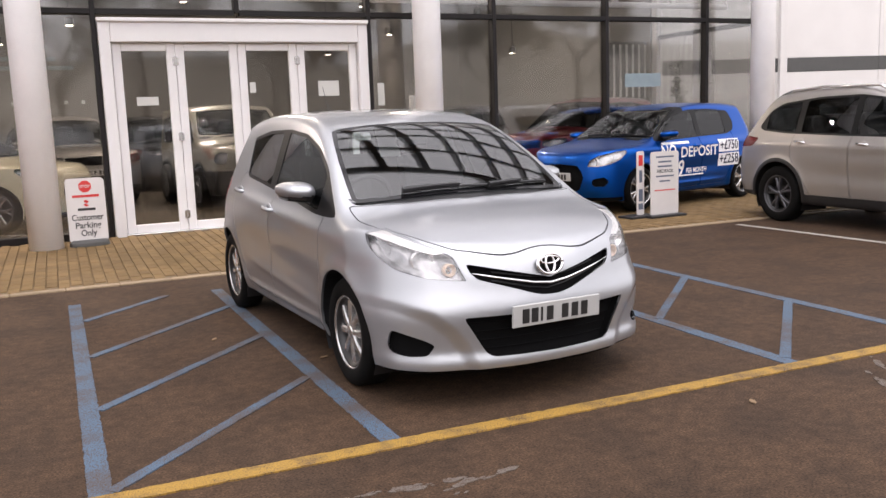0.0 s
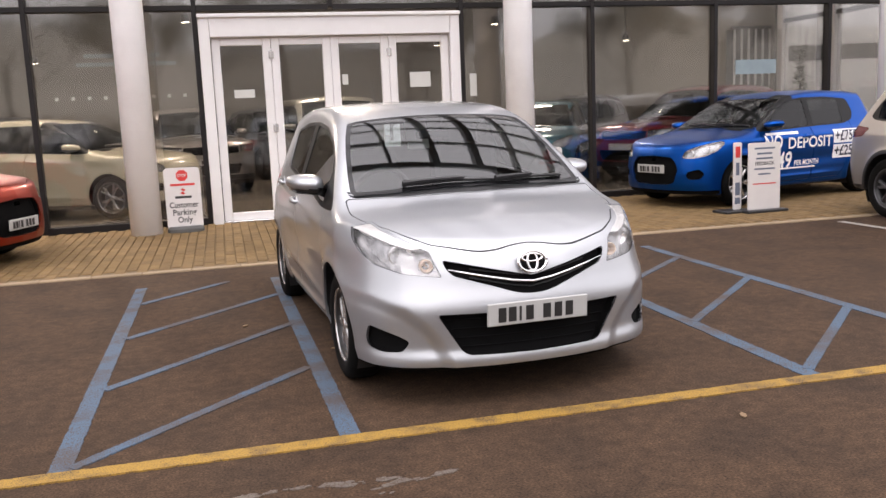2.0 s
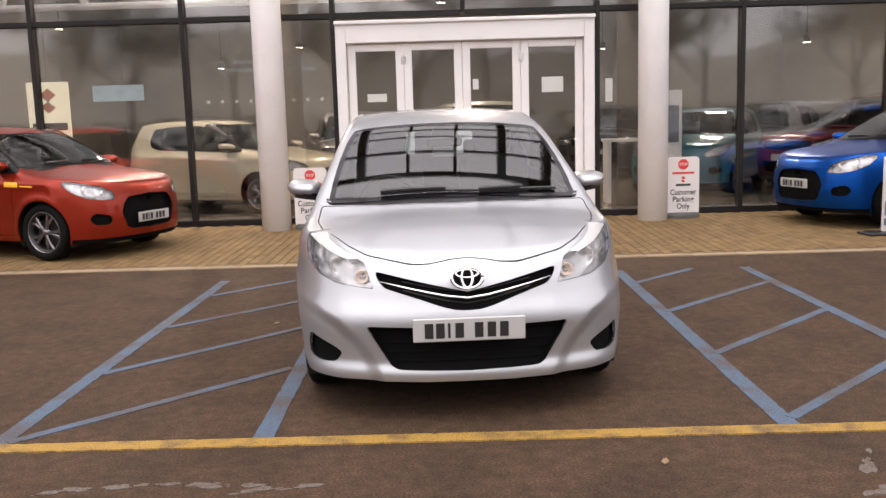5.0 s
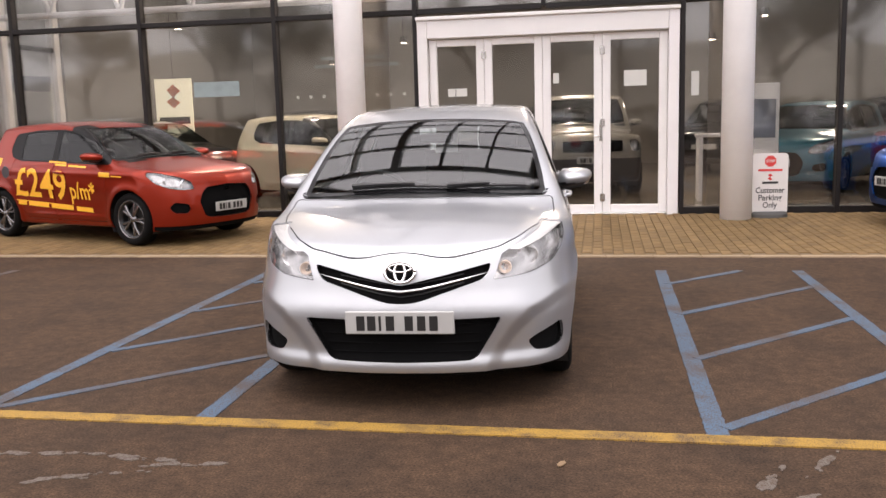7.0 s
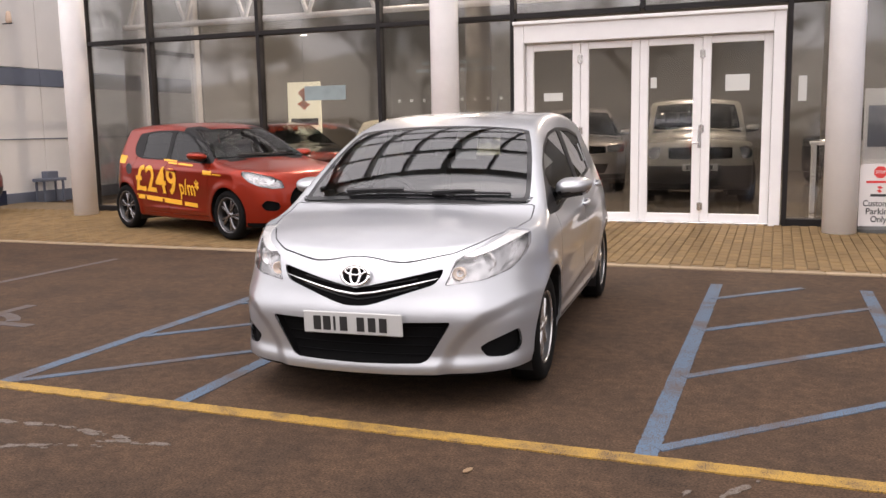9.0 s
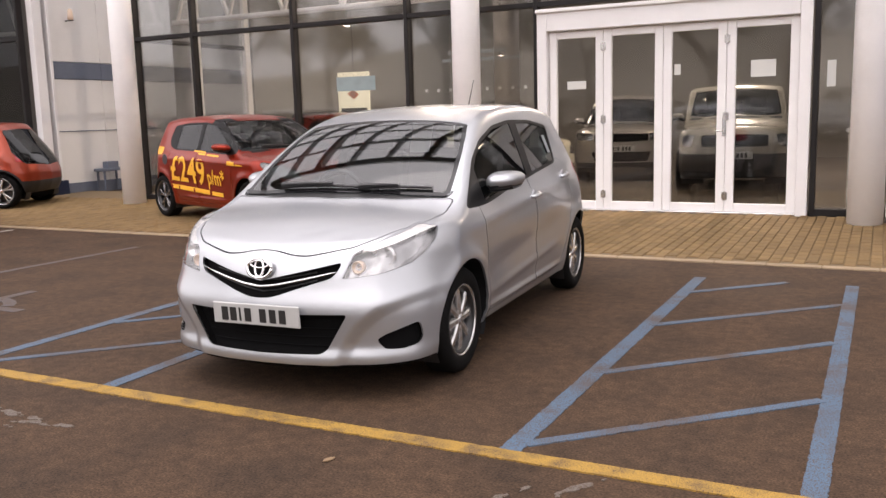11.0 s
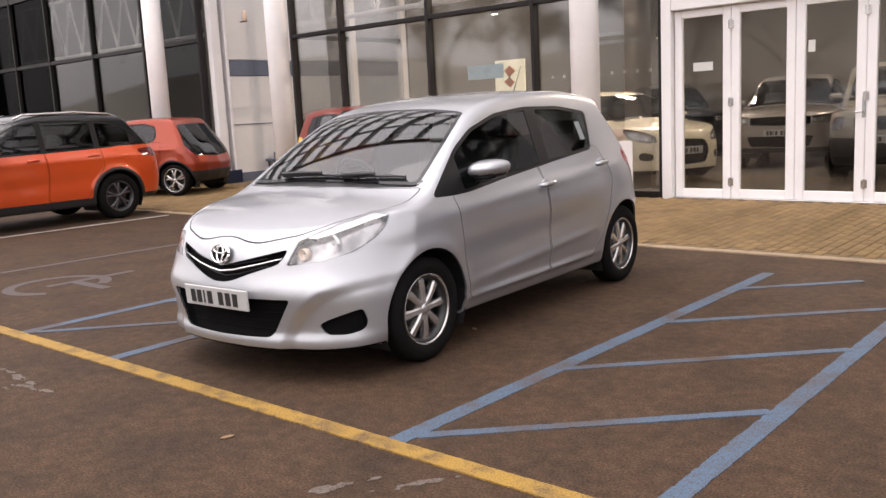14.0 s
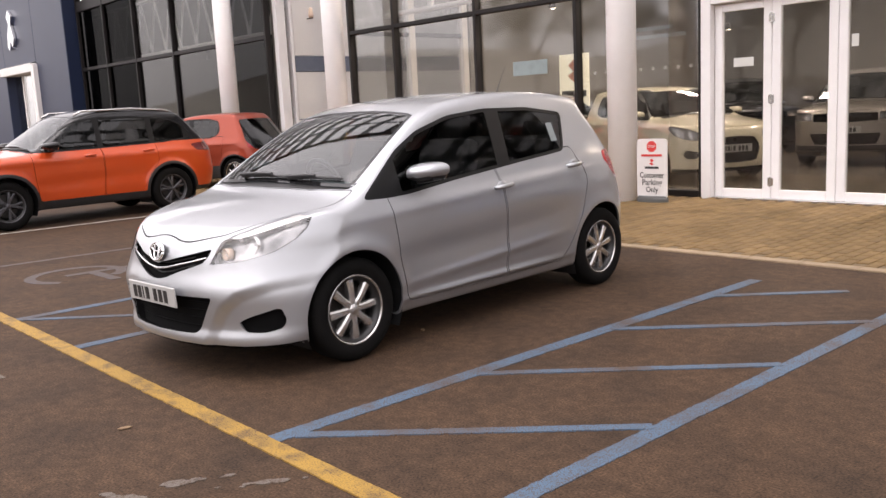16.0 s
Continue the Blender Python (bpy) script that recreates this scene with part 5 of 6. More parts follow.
SMALL = variant(SPORT, tail=[(0.2, 3.68), (0.4, 3.79), (0.6, 3.80), (0.8, 3.74), (0.95, 3.64), (1.1, 3.52), (1.25, 3.40), (1.4, 3.28), (1.5, 3.2)], tail_x=[(0, 0), (0.4, 0.03), (0.6, 0.09), (0.7, 0.17), (0.8, 0.34), (0.85, 0.5)],
                dlo=[(1.10, 0.955), (1.4, 0.955), (2.2, 0.985), (2.70, 1.00), (2.86, 1.06), (2.90, 1.16), (2.84, 1.33), (2.6, 1.385), (2.15, 1.385), (1.82, 1.355), (1.5, 1.245), (1.22, 1.06)], width=[(z, w * 0.95) for z, w in SPORT["width"]], wx=0.70, wr=0.30, alloy=M_ALLOY, privacy=True, cladding=(0.46, 0.03), rear_glass=[(-0.2, 0.70), (0.64, 0.76), (0.70, 0.95), (0.56, 1.34), (-0.2, 1.37)])
small, _ = car("red_city_car", pose(-11.44, 9.31, 0.030, 0, 0, -64), SMALL, P_RUST, "orange-red small car parked tail-out on the paving", "car", 1)


# ---- neighbouring buildings ----
side = thing("clad_wall", pose(-9.72, 12.5, 0), "grey clad flank of the neighbouring building with a slate band", "wall", kind="structure")
for k in range(9):
    y = 0.05 + 1.2 * k
    part("panel", box((0, y + 0.6, 1.28), (0.14, 1.194, 2.14), 0.006), M_GREYWALL, side)
    part("panel", box((0, y + 0.6, 4.65), (0.14, 1.194, 3.88), 0.006), M_GREYWALL, side)
    part("band_panel", box((0.01, y + 0.6, 2.53), (0.14, 1.2, 0.34), 0.004), M_BAND, side)
part("plinth", box((0.02, 5.4, 0.12), (0.16, 10.8, 0.24), 0.006), M_BAND, side)
part("seam", box((0.075, 5.4, 1.30), (0.02, 10.8, 0.018)), M_BAND, side)
lampw = thing("wall_lamp", pose(-9.63, 12.95, 3.62), "small brass-yellow wall lamp on a dark bracket", "wall lamp")
part("bracket", tube([(-0.02, 0, -0.10), (0.22, 0, -0.10)], 0.012, 8), M_DARKFRAME, lampw)
part("lamp_body", lathe([(0.0, -0.09), (0.05, -0.09), (0.06, -0.05), (0.045, 0.10), (0.03, 0.13), (0.0, 0.13)], 16, "z", (0.14, 0, 0)), M_AMBER, lampw, "", True)
bench = thing("service_box", pose(-9.45, 13.6, 0.0), "low dark metal service stand against the grey wall", "stand")
for dx, dy in ((-0.1, -0.25), (0.1, -0.25), (-0.1, 0.25), (0.1, 0.25)):
    part("leg", box((dx, dy, 0.22), (0.04, 0.04, 0.44), 0.004), M_BAND, bench)
part("top", box((0, 0, 0.47), (0.26, 0.66, 0.06), 0.008), M_BAND, bench)
part("box_body", box((0, 0.02, 0.57), (0.16, 0.30, 0.14), 0.01), M_BAND, bench)

NB_Y, NB_T = 11.98, 3.12
nb = thing("neighbour_front", pose(0, NB_Y, 0), "dark framed glazing of the neighbouring showroom", "shop front", kind="structure")
NBX = [-20.7, -18.7, -16.65, -14.35, -12.0, -9.80]
for x in NBX:
    part("mullion", box((x, 0, 3.0), (0.07, 0.14, 6.0), 0.006), M_DARKFRAME, nb)
for y, w in ((0.22, 0.22), (0.47, 0.07)):
    part("white_post", box((-9.63, y, 3.0), (0.16, w, 6.0), 0.008), M_WHITE, nb)
part("post_base", box((-9.62, 0.34, 0.16), (0.22, 0.50, 0.32), 0.008), M_NAVY, nb)
for a, b in zip(NBX, NBX[1:]):
    mid, w = (a + b) / 2, b - a - 0.16
    part("transom", box((mid, 0, NB_T), (w + 0.07, 0.12, 0.09), 0.005), M_DARKFRAME, nb)
    part("transom", box((mid, 0, 0.14), (w + 0.07, 0.12, 0.12), 0.005), M_DARKFRAME, nb)
    part("transom", box((mid, 0, 5.0), (w + 0.07, 0.12, 0.30), 0.005), M_DARKFRAME, nb)
    for z0, z1 in ((0.2, NB_T - 0.05), (NB_T + 0.05, 4.86)):
        p = part("pane", box((mid, 0.02, (z0 + z1) / 2), (w + 0.09, 0.012, z1 - z0)), M_DARKPANE if a < -17 else M_DIMPANE if a < -11.9 and b > -10 else M_NEXTPANE, nb)
        p.visible_shadow = False
truss = thing("roof_truss", pose(0, NB_Y + 0.5, 0), "white lattice roof truss behind the glazing", "truss", kind="structure")
part("chord", tube([(-20.6, 0, 3.30), (-9.8, 0, 3.30)], 0.045, 8), M_WHITE, truss)
part("chord", tube([(-20.6, 0, 4.75), (-9.8, 0, 4.75)], 0.045, 8), M_WHITE, truss)
for k in range(12):
    x = -20.4 + 0.9 * k
    part("web", tube([(x, 0, 3.30), (x + 0.45, 0, 4.75)], 0.032, 8), M_WHITE, truss)
    part("web", tube([(x + 0.45, 0, 4.75), (x + 0.9, 0, 3.30)], 0.032, 8), M_WHITE, truss)
for x, s in ((-9.86, "right"), (-20.75, "left")):
    tagged(part("neighbour_wall_" + s, box((x, NB_Y + 4.6, 3.0), (0.16, 8.8, 6.0)), M_INWALL), "plain side wall next door", "wall", kind="structure")
tagged(part("neighbour_floor", box((-15.2, NB_Y + 4.6, 0.0), (11.1, 8.9, 0.16)), M_INFLOOR), "showroom floor next door", "floor", kind="structure")
tagged(part("neighbour_wall_back", box((-15.2, NB_Y + 9, 3), (11.1, 0.2, 6)), M_INWALL), "back wall next door", "wall", kind="structure")
tagged(part("neighbour_ceiling", box((-15.2, NB_Y + 4.5, 6.1), (11.4, 9.2, 0.2)), M_INCEIL), "ceiling next door", "ceiling", kind="structure")
for k in range(8):
    c = thing("ceiling_lamp", pose(-19.4 + 1.25 * k, NB_Y + 1.6 + 1.3 * (k % 3), 3.55 - 0.3 * (k % 2)), "small bright spotlight under the ceiling", "lamp", "showroom spotlights")
    part("lamp_can", lathe([(0.0, 0.10), (0.05, 0.10), (0.06, 0.0), (0.055, 0.0)], 12, "z"), M_DARKFRAME, c)
    part("lamp_glass", lathe([(0.0, 0.012), (0.05, 0.012), (0.05, 0.002), (0.0, 0.002)], 12, "z"), M_LAMP, c)
    part("rod", tube([(0, 0, 0.10), (0, 0, 2.46 + 0.3 * (k % 2))], 0.008, 6), M_DARKFRAME, c)
navy = thing("navy_portal", pose(-25.2, NB_Y - 0.35, 0), "navy blue clad entrance block with grey door surround", "building", kind="structure")
part("cladding", box((2.95, 0.2, 3.3), (2.9, 0.6, 6.6), 0.02), M_NAVY, navy)
part("cladding", box((-3.9, 0.2, 3.3), (4.0, 0.6, 6.6), 0.02), M_NAVY, navy)
part("cladding", box((-0.2, 0.2, 5.1), (3.4, 0.6, 3.0), 0.02), M_NAVY, navy)
part("door_surround", box((1.45, 0.1, 1.75), (0.28, 0.7, 3.5), 0.01), M_GREYWALL, navy)
part("door_surround", box((-0.4, 0.1, 3.42), (3.4, 0.7, 0.28), 0.01), M_GREYWALL, navy)
part("pane", box((-0.4, 0.2, 1.65), (3.4, 0.02, 3.25)), M_PANE, navy)
for x in (-0.9, 0.3):
    part("door_stile", box((x, 0.16, 1.65), (0.09, 0.06, 3.2), 0.005), M_GREYWALL, navy)
em = part("wall_emblem", prism([(-0.28, -0.1), (-0.05, 0.28), (-0.22, 0.5), (0.0, 0.72), (0.25, 0.5), (0.14, 0.2), (0.36, -0.25), (0.14, -0.55), (0.0, -0.3), (-0.2, -0.62), (-0.38, -0.5)], -0.20, -0.12), M_CHROME, navy, "plain silver emblem")
em.matrix_basis = pose(-0.55, 0, 4.75)

far = thing("far_clad_wall", pose(20.2, 18.1, 0, 0, 0, -13), "white clad building beyond with a slate band", "building", kind="structure")
for k in range(1, 8):
    x = -9.0 + 3.0 * k
    part("panel", box((x, 0, 1.17), (2.99, 0.2, 2.34), 0.008), M_GREYWALL, far)
    part("panel", box((x, 0, 3.75), (2.99, 0.2, 2.06), 0.008), M_GREYWALL, far)
    part("panel", box((x, 0, 5.6), (2.99, 0.2, 1.60), 0.008), M_GREYWALL, far)
    part("band_panel", box((x, -0.01, 2.53), (2.995, 0.2, 0.37), 0.004), M_BAND_GREY, far)
part("louvre", box((3.2, -0.12, 2.2), (0.9, 0.06, 0.16), 0.01), M_BAND_GREY, far)
part("pier", box((-1.5, -0.14, 3.2), (0.22, 0.16, 6.4), 0.01), M_GREYWALL, far)


# ---- signs ----
def flat_text(name, text, size, x, z, mat, parent, y=-0.012, width=None):
    vs, fs = lettering(text, size, width)
    if len(vs):
        link_mesh(name, np.c_[vs[:, 0] + x, np.full(len(vs), y), vs[:, 1] + z], fs, mat, parent)


def bars(parent, rows, mat, y=-0.0125):
    for x, z, w, h in rows:
        part("print_bar", box((x, y, z), (w, 0.002, h)), mat, parent)


def parking_sign(m):
    s = thing("parking_sign", m, "white customer parking board with red stop disc on a grey foot", "sign", "customer parking signs")
    b = part("board", prism(rounded(0.44, 0.78, 0.05, 5, 0, 0.44), -0.01, 0.012), M_SIGNWHITE, s)
    part("foot", lathe([(0.23, 0.0), (0.23, 0.05), (0.20, 0.085), (0.0, 0.085)], 24, "z"), M_BAND_GREY, s).matrix_basis = Matrix.Diagonal((1, 0.45, 1, 1))
    oct_ = [(0.075 * math.cos(radians(22.5 + 45 * k)), 0.73 + 0.075 * math.sin(radians(22.5 + 45 * k))) for k in range(8)]
    part("stop_disc", prism(oct_, -0.013, -0.010), M_RED, b)
    flat_text("lettering", "STOP", 0.05, 0, 0.73, M_SIGNWHITE, b, -0.015, 0.11)
    bars(b, [(0, 0.615, 0.30, 0.028)], M_RED)
    part("print_emblem", prism([(0, 0.57), (0.035, 0.545), (-0.005, 0.525), (0.03, 0.50), (0, 0.485), (-0.035, 0.51), (0.005, 0.53), (-0.03, 0.555)], -0.013, -0.010), M_RED, b)
    bars(b, [(0, 0.455, 0.20, 0.03)], M_INK)
    for k, w in enumerate(("Customer", "Parking", "Only")):
        flat_text("lettering", w, 0.105, 0, 0.355 - 0.095 * k, M_INK, b, -0.013, (0.36, 0.29, 0.18)[k])
    return s


parking_sign(pose(0.60, 11.25, lift(11.25) + 0.004, 0, 0, 4))
parking_sign(pose(5.60, 11.38, lift(11.38) + 0.004, 0, 0, 4))
fb = thing("feedback_board", pose(7.66, 9.28, lift(9.3) + 0.004, 0, 0, 3), "white notice board on a flat dark foot", "sign")
part("foot", box((-0.02, 0.03, 0.02), (0.60, 0.32, 0.04), 0.01), M_BLACK, fb)
board = part("board", prism(rounded(0.47, 0.84, 0.03, 4, 0, 0.45), -0.008, 0.008), M_SIGNWHITE, fb)
bars(board, [(0, 0.80, 0.30, 0.022), (0, 0.735, 0.22, 0.022), (0, 0.675, 0.24, 0.022), (0, 0.545, 0.30, 0.02), (0, 0.48, 0.18, 0.02)], M_BAND, -0.009)
bars(board, [(0, 0.36, 0.34, 0.014)], M_RED, -0.009)
flat_text("lettering", "FEEDBACK", 0.06, 0, 0.61, M_INK, board, -0.0105, 0.28)
side_b = thing("narrow_board", pose(7.36, 9.40, lift(9.40) + 0.004, 0, 0, 6), "narrow white board with red mark beside the notice board", "sign")
part("foot", box((-0.05, 0.0, 0.02), (0.44, 0.28, 0.04), 0.01), M_BLACK, side_b)
nbz = part("board", prism(rounded(0.12, 0.84, 0.02, 4, 0, 0.46), -0.008, 0.008), M_SIGNWHITE, side_b)
bars(nbz, [(0, 0.76, 0.07, 0.14)], M_RED, -0.009)
bars(nbz, [(0, 0.55, 0.05, 0.16), (0, 0.30, 0.07, 0.16), (0, 0.15, 0.08, 0.08)], M_BAND, -0.009)

# ---- papers and strips stuck on the glass ----
M_PALEBLUE = material("pale_blue_print", (0.25, 0.31, 0.31), 0.6, var=0.3, scale=6)
# the print gets a glow of its own to lift it behind the glass
M_PALEYELLOW = material("glowing_yellow_print", (0.85, 0.80, 0.58), 0.6, var=0.06, emit=0.28)
M_ORANGEMARK = material("orange_print", (0.65, 0.16, 0.05), 0.6)
for x, z, w, h, mat, lab in ((3.93, 1.90, 0.30, 0.21, M_PAPER, "white paper notice taped to the door glass"), (1.48, 1.78, 0.27, 0.11, M_PAPER, "small pale notice on the door glass"),
                             (2.86, 1.93, 0.08, 0.14, M_PAPER, "small white sticker on the door glass"), (4.72, 1.80, 0.10, 0.32, M_PAPER, "narrow pale notice on the window"),
                             (-2.15, 1.95, 0.72, 0.22, M_PALEBLUE, "pale blue printed strip on the window"), (9.35, 1.93, 0.72, 0.22, M_PALEBLUE, "pale printed strip on the window")):
    ob = tagged(part("window_notice", box((x, WALL_Y + (-0.012 if 1 < x < 4.4 else 0.010), z), (w, 0.003, h)), mat), lab, "notice")
for k in range(9):
    tagged(part("glass_dot", box((-0.90 + 0.2 * k, WALL_Y + 0.036, 1.79), (0.045, 0.003, 0.045)), M_PAPER), "small white safety mark on the window", "glass marking", "safety marks on the glass")
for x, z, w in ((-0.05, 2.33, 0.95), (0.0, 2.22, 1.25)):
    tagged(part("window_lettering_bar", box((x, WALL_Y + 0.036, z), (w, 0.003, 0.05)), M_STICKER), "faint line of unreadable lettering on the window", "glass marking")
poster = thing("hanging_poster", pose(-5.5, 17.2, 1.36), "pale yellow hanging poster with orange emblem, glow added", "poster")
pb = part("board", box((0, 0, 0.5), (0.84, 0.03, 1.16), 0.004), M_PALEYELLOW, poster)
part("print_emblem", prism([(0, 0.96), (0.17, 0.82), (-0.03, 0.70), (0.15, 0.58), (0, 0.46), (-0.17, 0.60), (0.03, 0.72), (-0.15, 0.84)], -0.020, -0.016), M_ORANGEMARK, pb)
bars(pb, [(0, 0.20, 0.70, 0.15)], M_INK, -0.018)
part("cord", tube([(0, 0, 1.08), (0, 0, 4.2)], 0.006, 6), M_DARKFRAME, poster)

# ---- inside the showroom ----
cream, _ = car("cream_hatchback", pose(0.62, 13.35, 0.09, 0, 0, 63), variant(SPORT, alloy=M_ALLOY), P_CREAM, "cream hatchback on show behind the window", "car", 1)
BOXY = variant(SUV, top=[(-0.3, 0.98), (0.0, 1.02), (0.1, 1.04), (0.7, 1.08), (1.0, 1.10), (1.1, 1.14), (1.25, 1.36), (1.42, 1.58), (1.55, 1.68), (1.9, 1.72), (3.0, 1.72), (3.6, 1.70)],
               tail=[(0.2, 3.3), (0.5, 3.40), (1.2, 3.40), (1.7, 3.34)], rw=2.85, width=[(0.2, 0.76), (0.4, 0.80), (0.9, 0.82), (1.05, 0.80), (1.5, 0.745), (1.7, 0.72)], spine=(0.66, 2.9, 0.75),
               dlo=[(1.16, 1.08), (2.0, 1.08), (3.1, 1.08), (3.15, 1.5), (2.5, 1.56), (1.6, 1.56), (1.42, 1.46)], panes=[((1.22, 1.3), (2.0, 2.0), "front_side_window"), ((2.08, 2.08), (3.0, 3.0), "rear_side_window")],
               screen=[(0, 1.13), (-0.3, 1.13), (-0.3, 1.47), (0, 1.47), (0.5, 1.49), (0.62, 1.51), (0.70, 1.19), (0.5, 1.15)], scuttle=[(-0.2, 1.08), (0, 1.08), (0.7, 1.13), (0.72, 1.18), (0.5, 1.14), (0, 1.12), (-0.2, 1.12)],
               panels=[], tail_lamp=[(-2.0, 0.5), (-1.9, 0.5), (-1.9, 0.6), (-2.0, 0.6)], rear_glass=[(-0.2, 1.15), (0.55, 1.15), (0.55, 1.5), (-0.2, 1.5)], bow=0.02, roof_from=1.9,
               lamp=[(0.48, 0.76), (0.48, 0.92), (0.60, 0.94), (0.68, 0.88), (0.68, 0.78), (0.58, 0.74)], bulbs=[(0.60, 0.05, 0.84, 0.09, M_CHROME)], mirror=(0.90, 1.35, 1.2), handles=[(1.9, 0.98)], seat_y=1.75, dash=1.2, wipers=[], cladding=(0.64, 0.05),
               grilles=[[(-0.2, 0.93), (0, 0.93), (0.475, 0.92), (0.475, 0.75), (0, 0.74), (-0.2, 0.74)], [(-0.2, 0.52), (0, 0.52), (0.5, 0.52), (0.46, 0.40), (0, 0.39), (-0.2, 0.39)]])
boxy, _ = car("boxy_off_roader", pose(3.35, 13.7, 0.09, 0, 0, 8), BOXY, P_KHAKI, "pale boxy off-roader facing the doors inside the showroom", "car", 1)
car("teal_hatchback", pose(6.1, 13.9, 0.09, 0, 0, -30), SPORT, P_TEAL, "teal car on show behind the window", "car", 0)
car("maroon_off_roader", pose(7.8, 13.6, 0.09, 0, 0, -66), SUV, P_MAROON, "dark maroon off-roader on show behind the window", "car", 0)
car("charcoal_hatchback", pose(-3.9, 15.5, 0.09, 0, 0, 60), SPORT, P_DARK, "charcoal hatchback further inside the showroom", "car", 0)
car("grey_off_roader", pose(0.95, 16.2, 0.09, 0, 0, 12), SUV, P_BEIGE, "grey off-roader inside the showroom", "car", 1)
back_car, _ = car("black_off_roader", pose(3.0, 19.4, 0.09, 0, 0, 15), SUV, P_DARK, "black off-roader at the back of the showroom", "car", 0, group="cars at the back of the showroom")
for x, y, rz in ((5.6, 18.6, -20), (-1.9, 18.9, 40), (8.4, 18.4, -40)):
    copy_thing(back_car, pose(x, y, 0.09, 0, 0, rz))
for k, (x, y, z) in enumerate([(-2.2, 18.0, 2.66), (-4.2, 15.0, 3.2), (-1.6, 14.2, 3.5), (0.7, 15.0, 3.06), (2.4, 14.6, 3.4), (3.6, 16.5, 3.1), (5.2, 14.0, 3.3), (6.2, 15.5, 3.0), (7.4, 14.2, 3.2), (9.08, 16.0, 2.69), (5.6, 17.5, 2.8), (-0.4, 17.0, 2.95)]):
    c = thing("ceiling_lamp", pose(x, y, z), "small bright spotlight on a thin rod", "lamp", "showroom spotlights")
    part("lamp_can", lathe([(0.0, 0.14), (0.06, 0.13), (0.075, 0.0), (0.065, 0.0)], 16, "z"), M_DARKFRAME, c)
    part("lamp_glass", lathe([(0.0, 0.012), (0.064, 0.012), (0.064, 0.0), (0.0, 0.0)], 16, "z"), M_LAMP, c)
    part("rod", tube([(0, 0, 0.13), (0, 0, HEAD - z + 0.01)], 0.008, 6), M_DARKFRAME, c)
# unseen fill lamps without fixtures, added to brighten the cars on show
for x, y, power, size in ((-2.5, 19.0, 110, 0.7), (3.0, 18.0, 110, 0.7), (8.2, 19.0, 80, 0.7), (-1.8, 14.0, 90, 0.06), (3.2, 14.2, 50, 0.06)):
    lt = new("showroom_fill", bpy.data.lights.new("showroom_fill", "AREA"))
    lt.data.energy, lt.data.size, lt.data.color = power, size, (1.0, 0.86, 0.68)
    lt.matrix_world = look((x, y, 5.2), (x, y, 0))
desk = thing("reception_desk", pose(5.25, 13.3, 0.09), "white reception desk inside by the window", "desk")
part("desk_top", box((0, 0, 0.98), (0.75, 0.45, 0.05), 0.01), M_WHITE, desk)
for dx in (-0.32, 0.32):
    part("desk_leg", box((dx, 0, 0.48), (0.06, 0.40, 0.95), 0.008), M_WHITE, desk)
stand = thing("display_stand", pose(5.75, 12.9, -0.05), "white framed display stand inside by the window", "display stand")
part("frame", box((0, 0, 1.0), (0.46, 0.05, 1.7), 0.01), M_WHITE, stand)
part("poster", box((0, -0.03, 1.35), (0.36, 0.012, 0.55), 0.002), M_BAND, stand)
part("shelf", box((0, -0.10, 0.75), (0.44, 0.24, 0.04), 0.006), M_WHITE, stand)
plant = thing("potted_plant", pose(11.33, 13.6, 0.09), "tall dark green potted plant in the showroom corner", "plant")
part("pot", lathe([(0.0, 0.0), (0.15, 0.0), (0.20, 0.4), (0.18, 0.4), (0.0, 0.36)], 20, "z"), M_BAND, plant)
part("stem", tube([(0, 0, 0.36), (0.03, 0, 1.0), (0.0, 0.02, 1.9)], 0.02, 6), M_BAND, plant)
M_LEAF = material("leaf", (0.030, 0.050, 0.024), 0.5, var=0.4, random_tint=0.3, island=True)
rnd = random.Random(5)
bm = bmesh.new()
for k in range(620):
    a, h = rnd.uniform(0, 6.28), rnd.uniform(0.6, 2.25)
    r = rnd.uniform(0.03, 1.0) ** 0.6 * (0.06 + 0.26 * (2.3 - h) / 1.7 + 0.05 * math.sin(9 * h))
    c = Vector((r * math.cos(a), r * math.sin(a), h))
    d = Vector((math.cos(a), math.sin(a), rnd.uniform(-0.4, 0.5))).normalized()
    s = d.cross(Vector((0, 0, 1))).normalized() * 0.03
    vs = [bm.verts.new(c - d * 0.09), bm.verts.new(c + s), bm.verts.new(c + d * 0.11), bm.verts.new(c - s)]
    bm.faces.new(vs)
part("leaves", bm, M_LEAF, plant)
blind = thing("vertical_blind", pose(11.02, 15.2, 0), "vertical blind, daylight between its dark slats painted as pale strips", "blind")
# pale strips paint in the daylight gaps; the dark screen stands for slats
for k in range(7):
    part("slat", box((0.157 * k, 0, 2.16), (0.052, 0.012, 1.27), 0.002), M_PAPER, blind)
part("headrail", box((0.47, 0, 2.83), (1.14, 0.06, 0.06), 0.006), M_BAND_GREY, blind)
part("screen", box((0.47, 0.06, 1.44), (1.24, 0.03, 2.71), 0.004), M_BAND_GREY, blind)

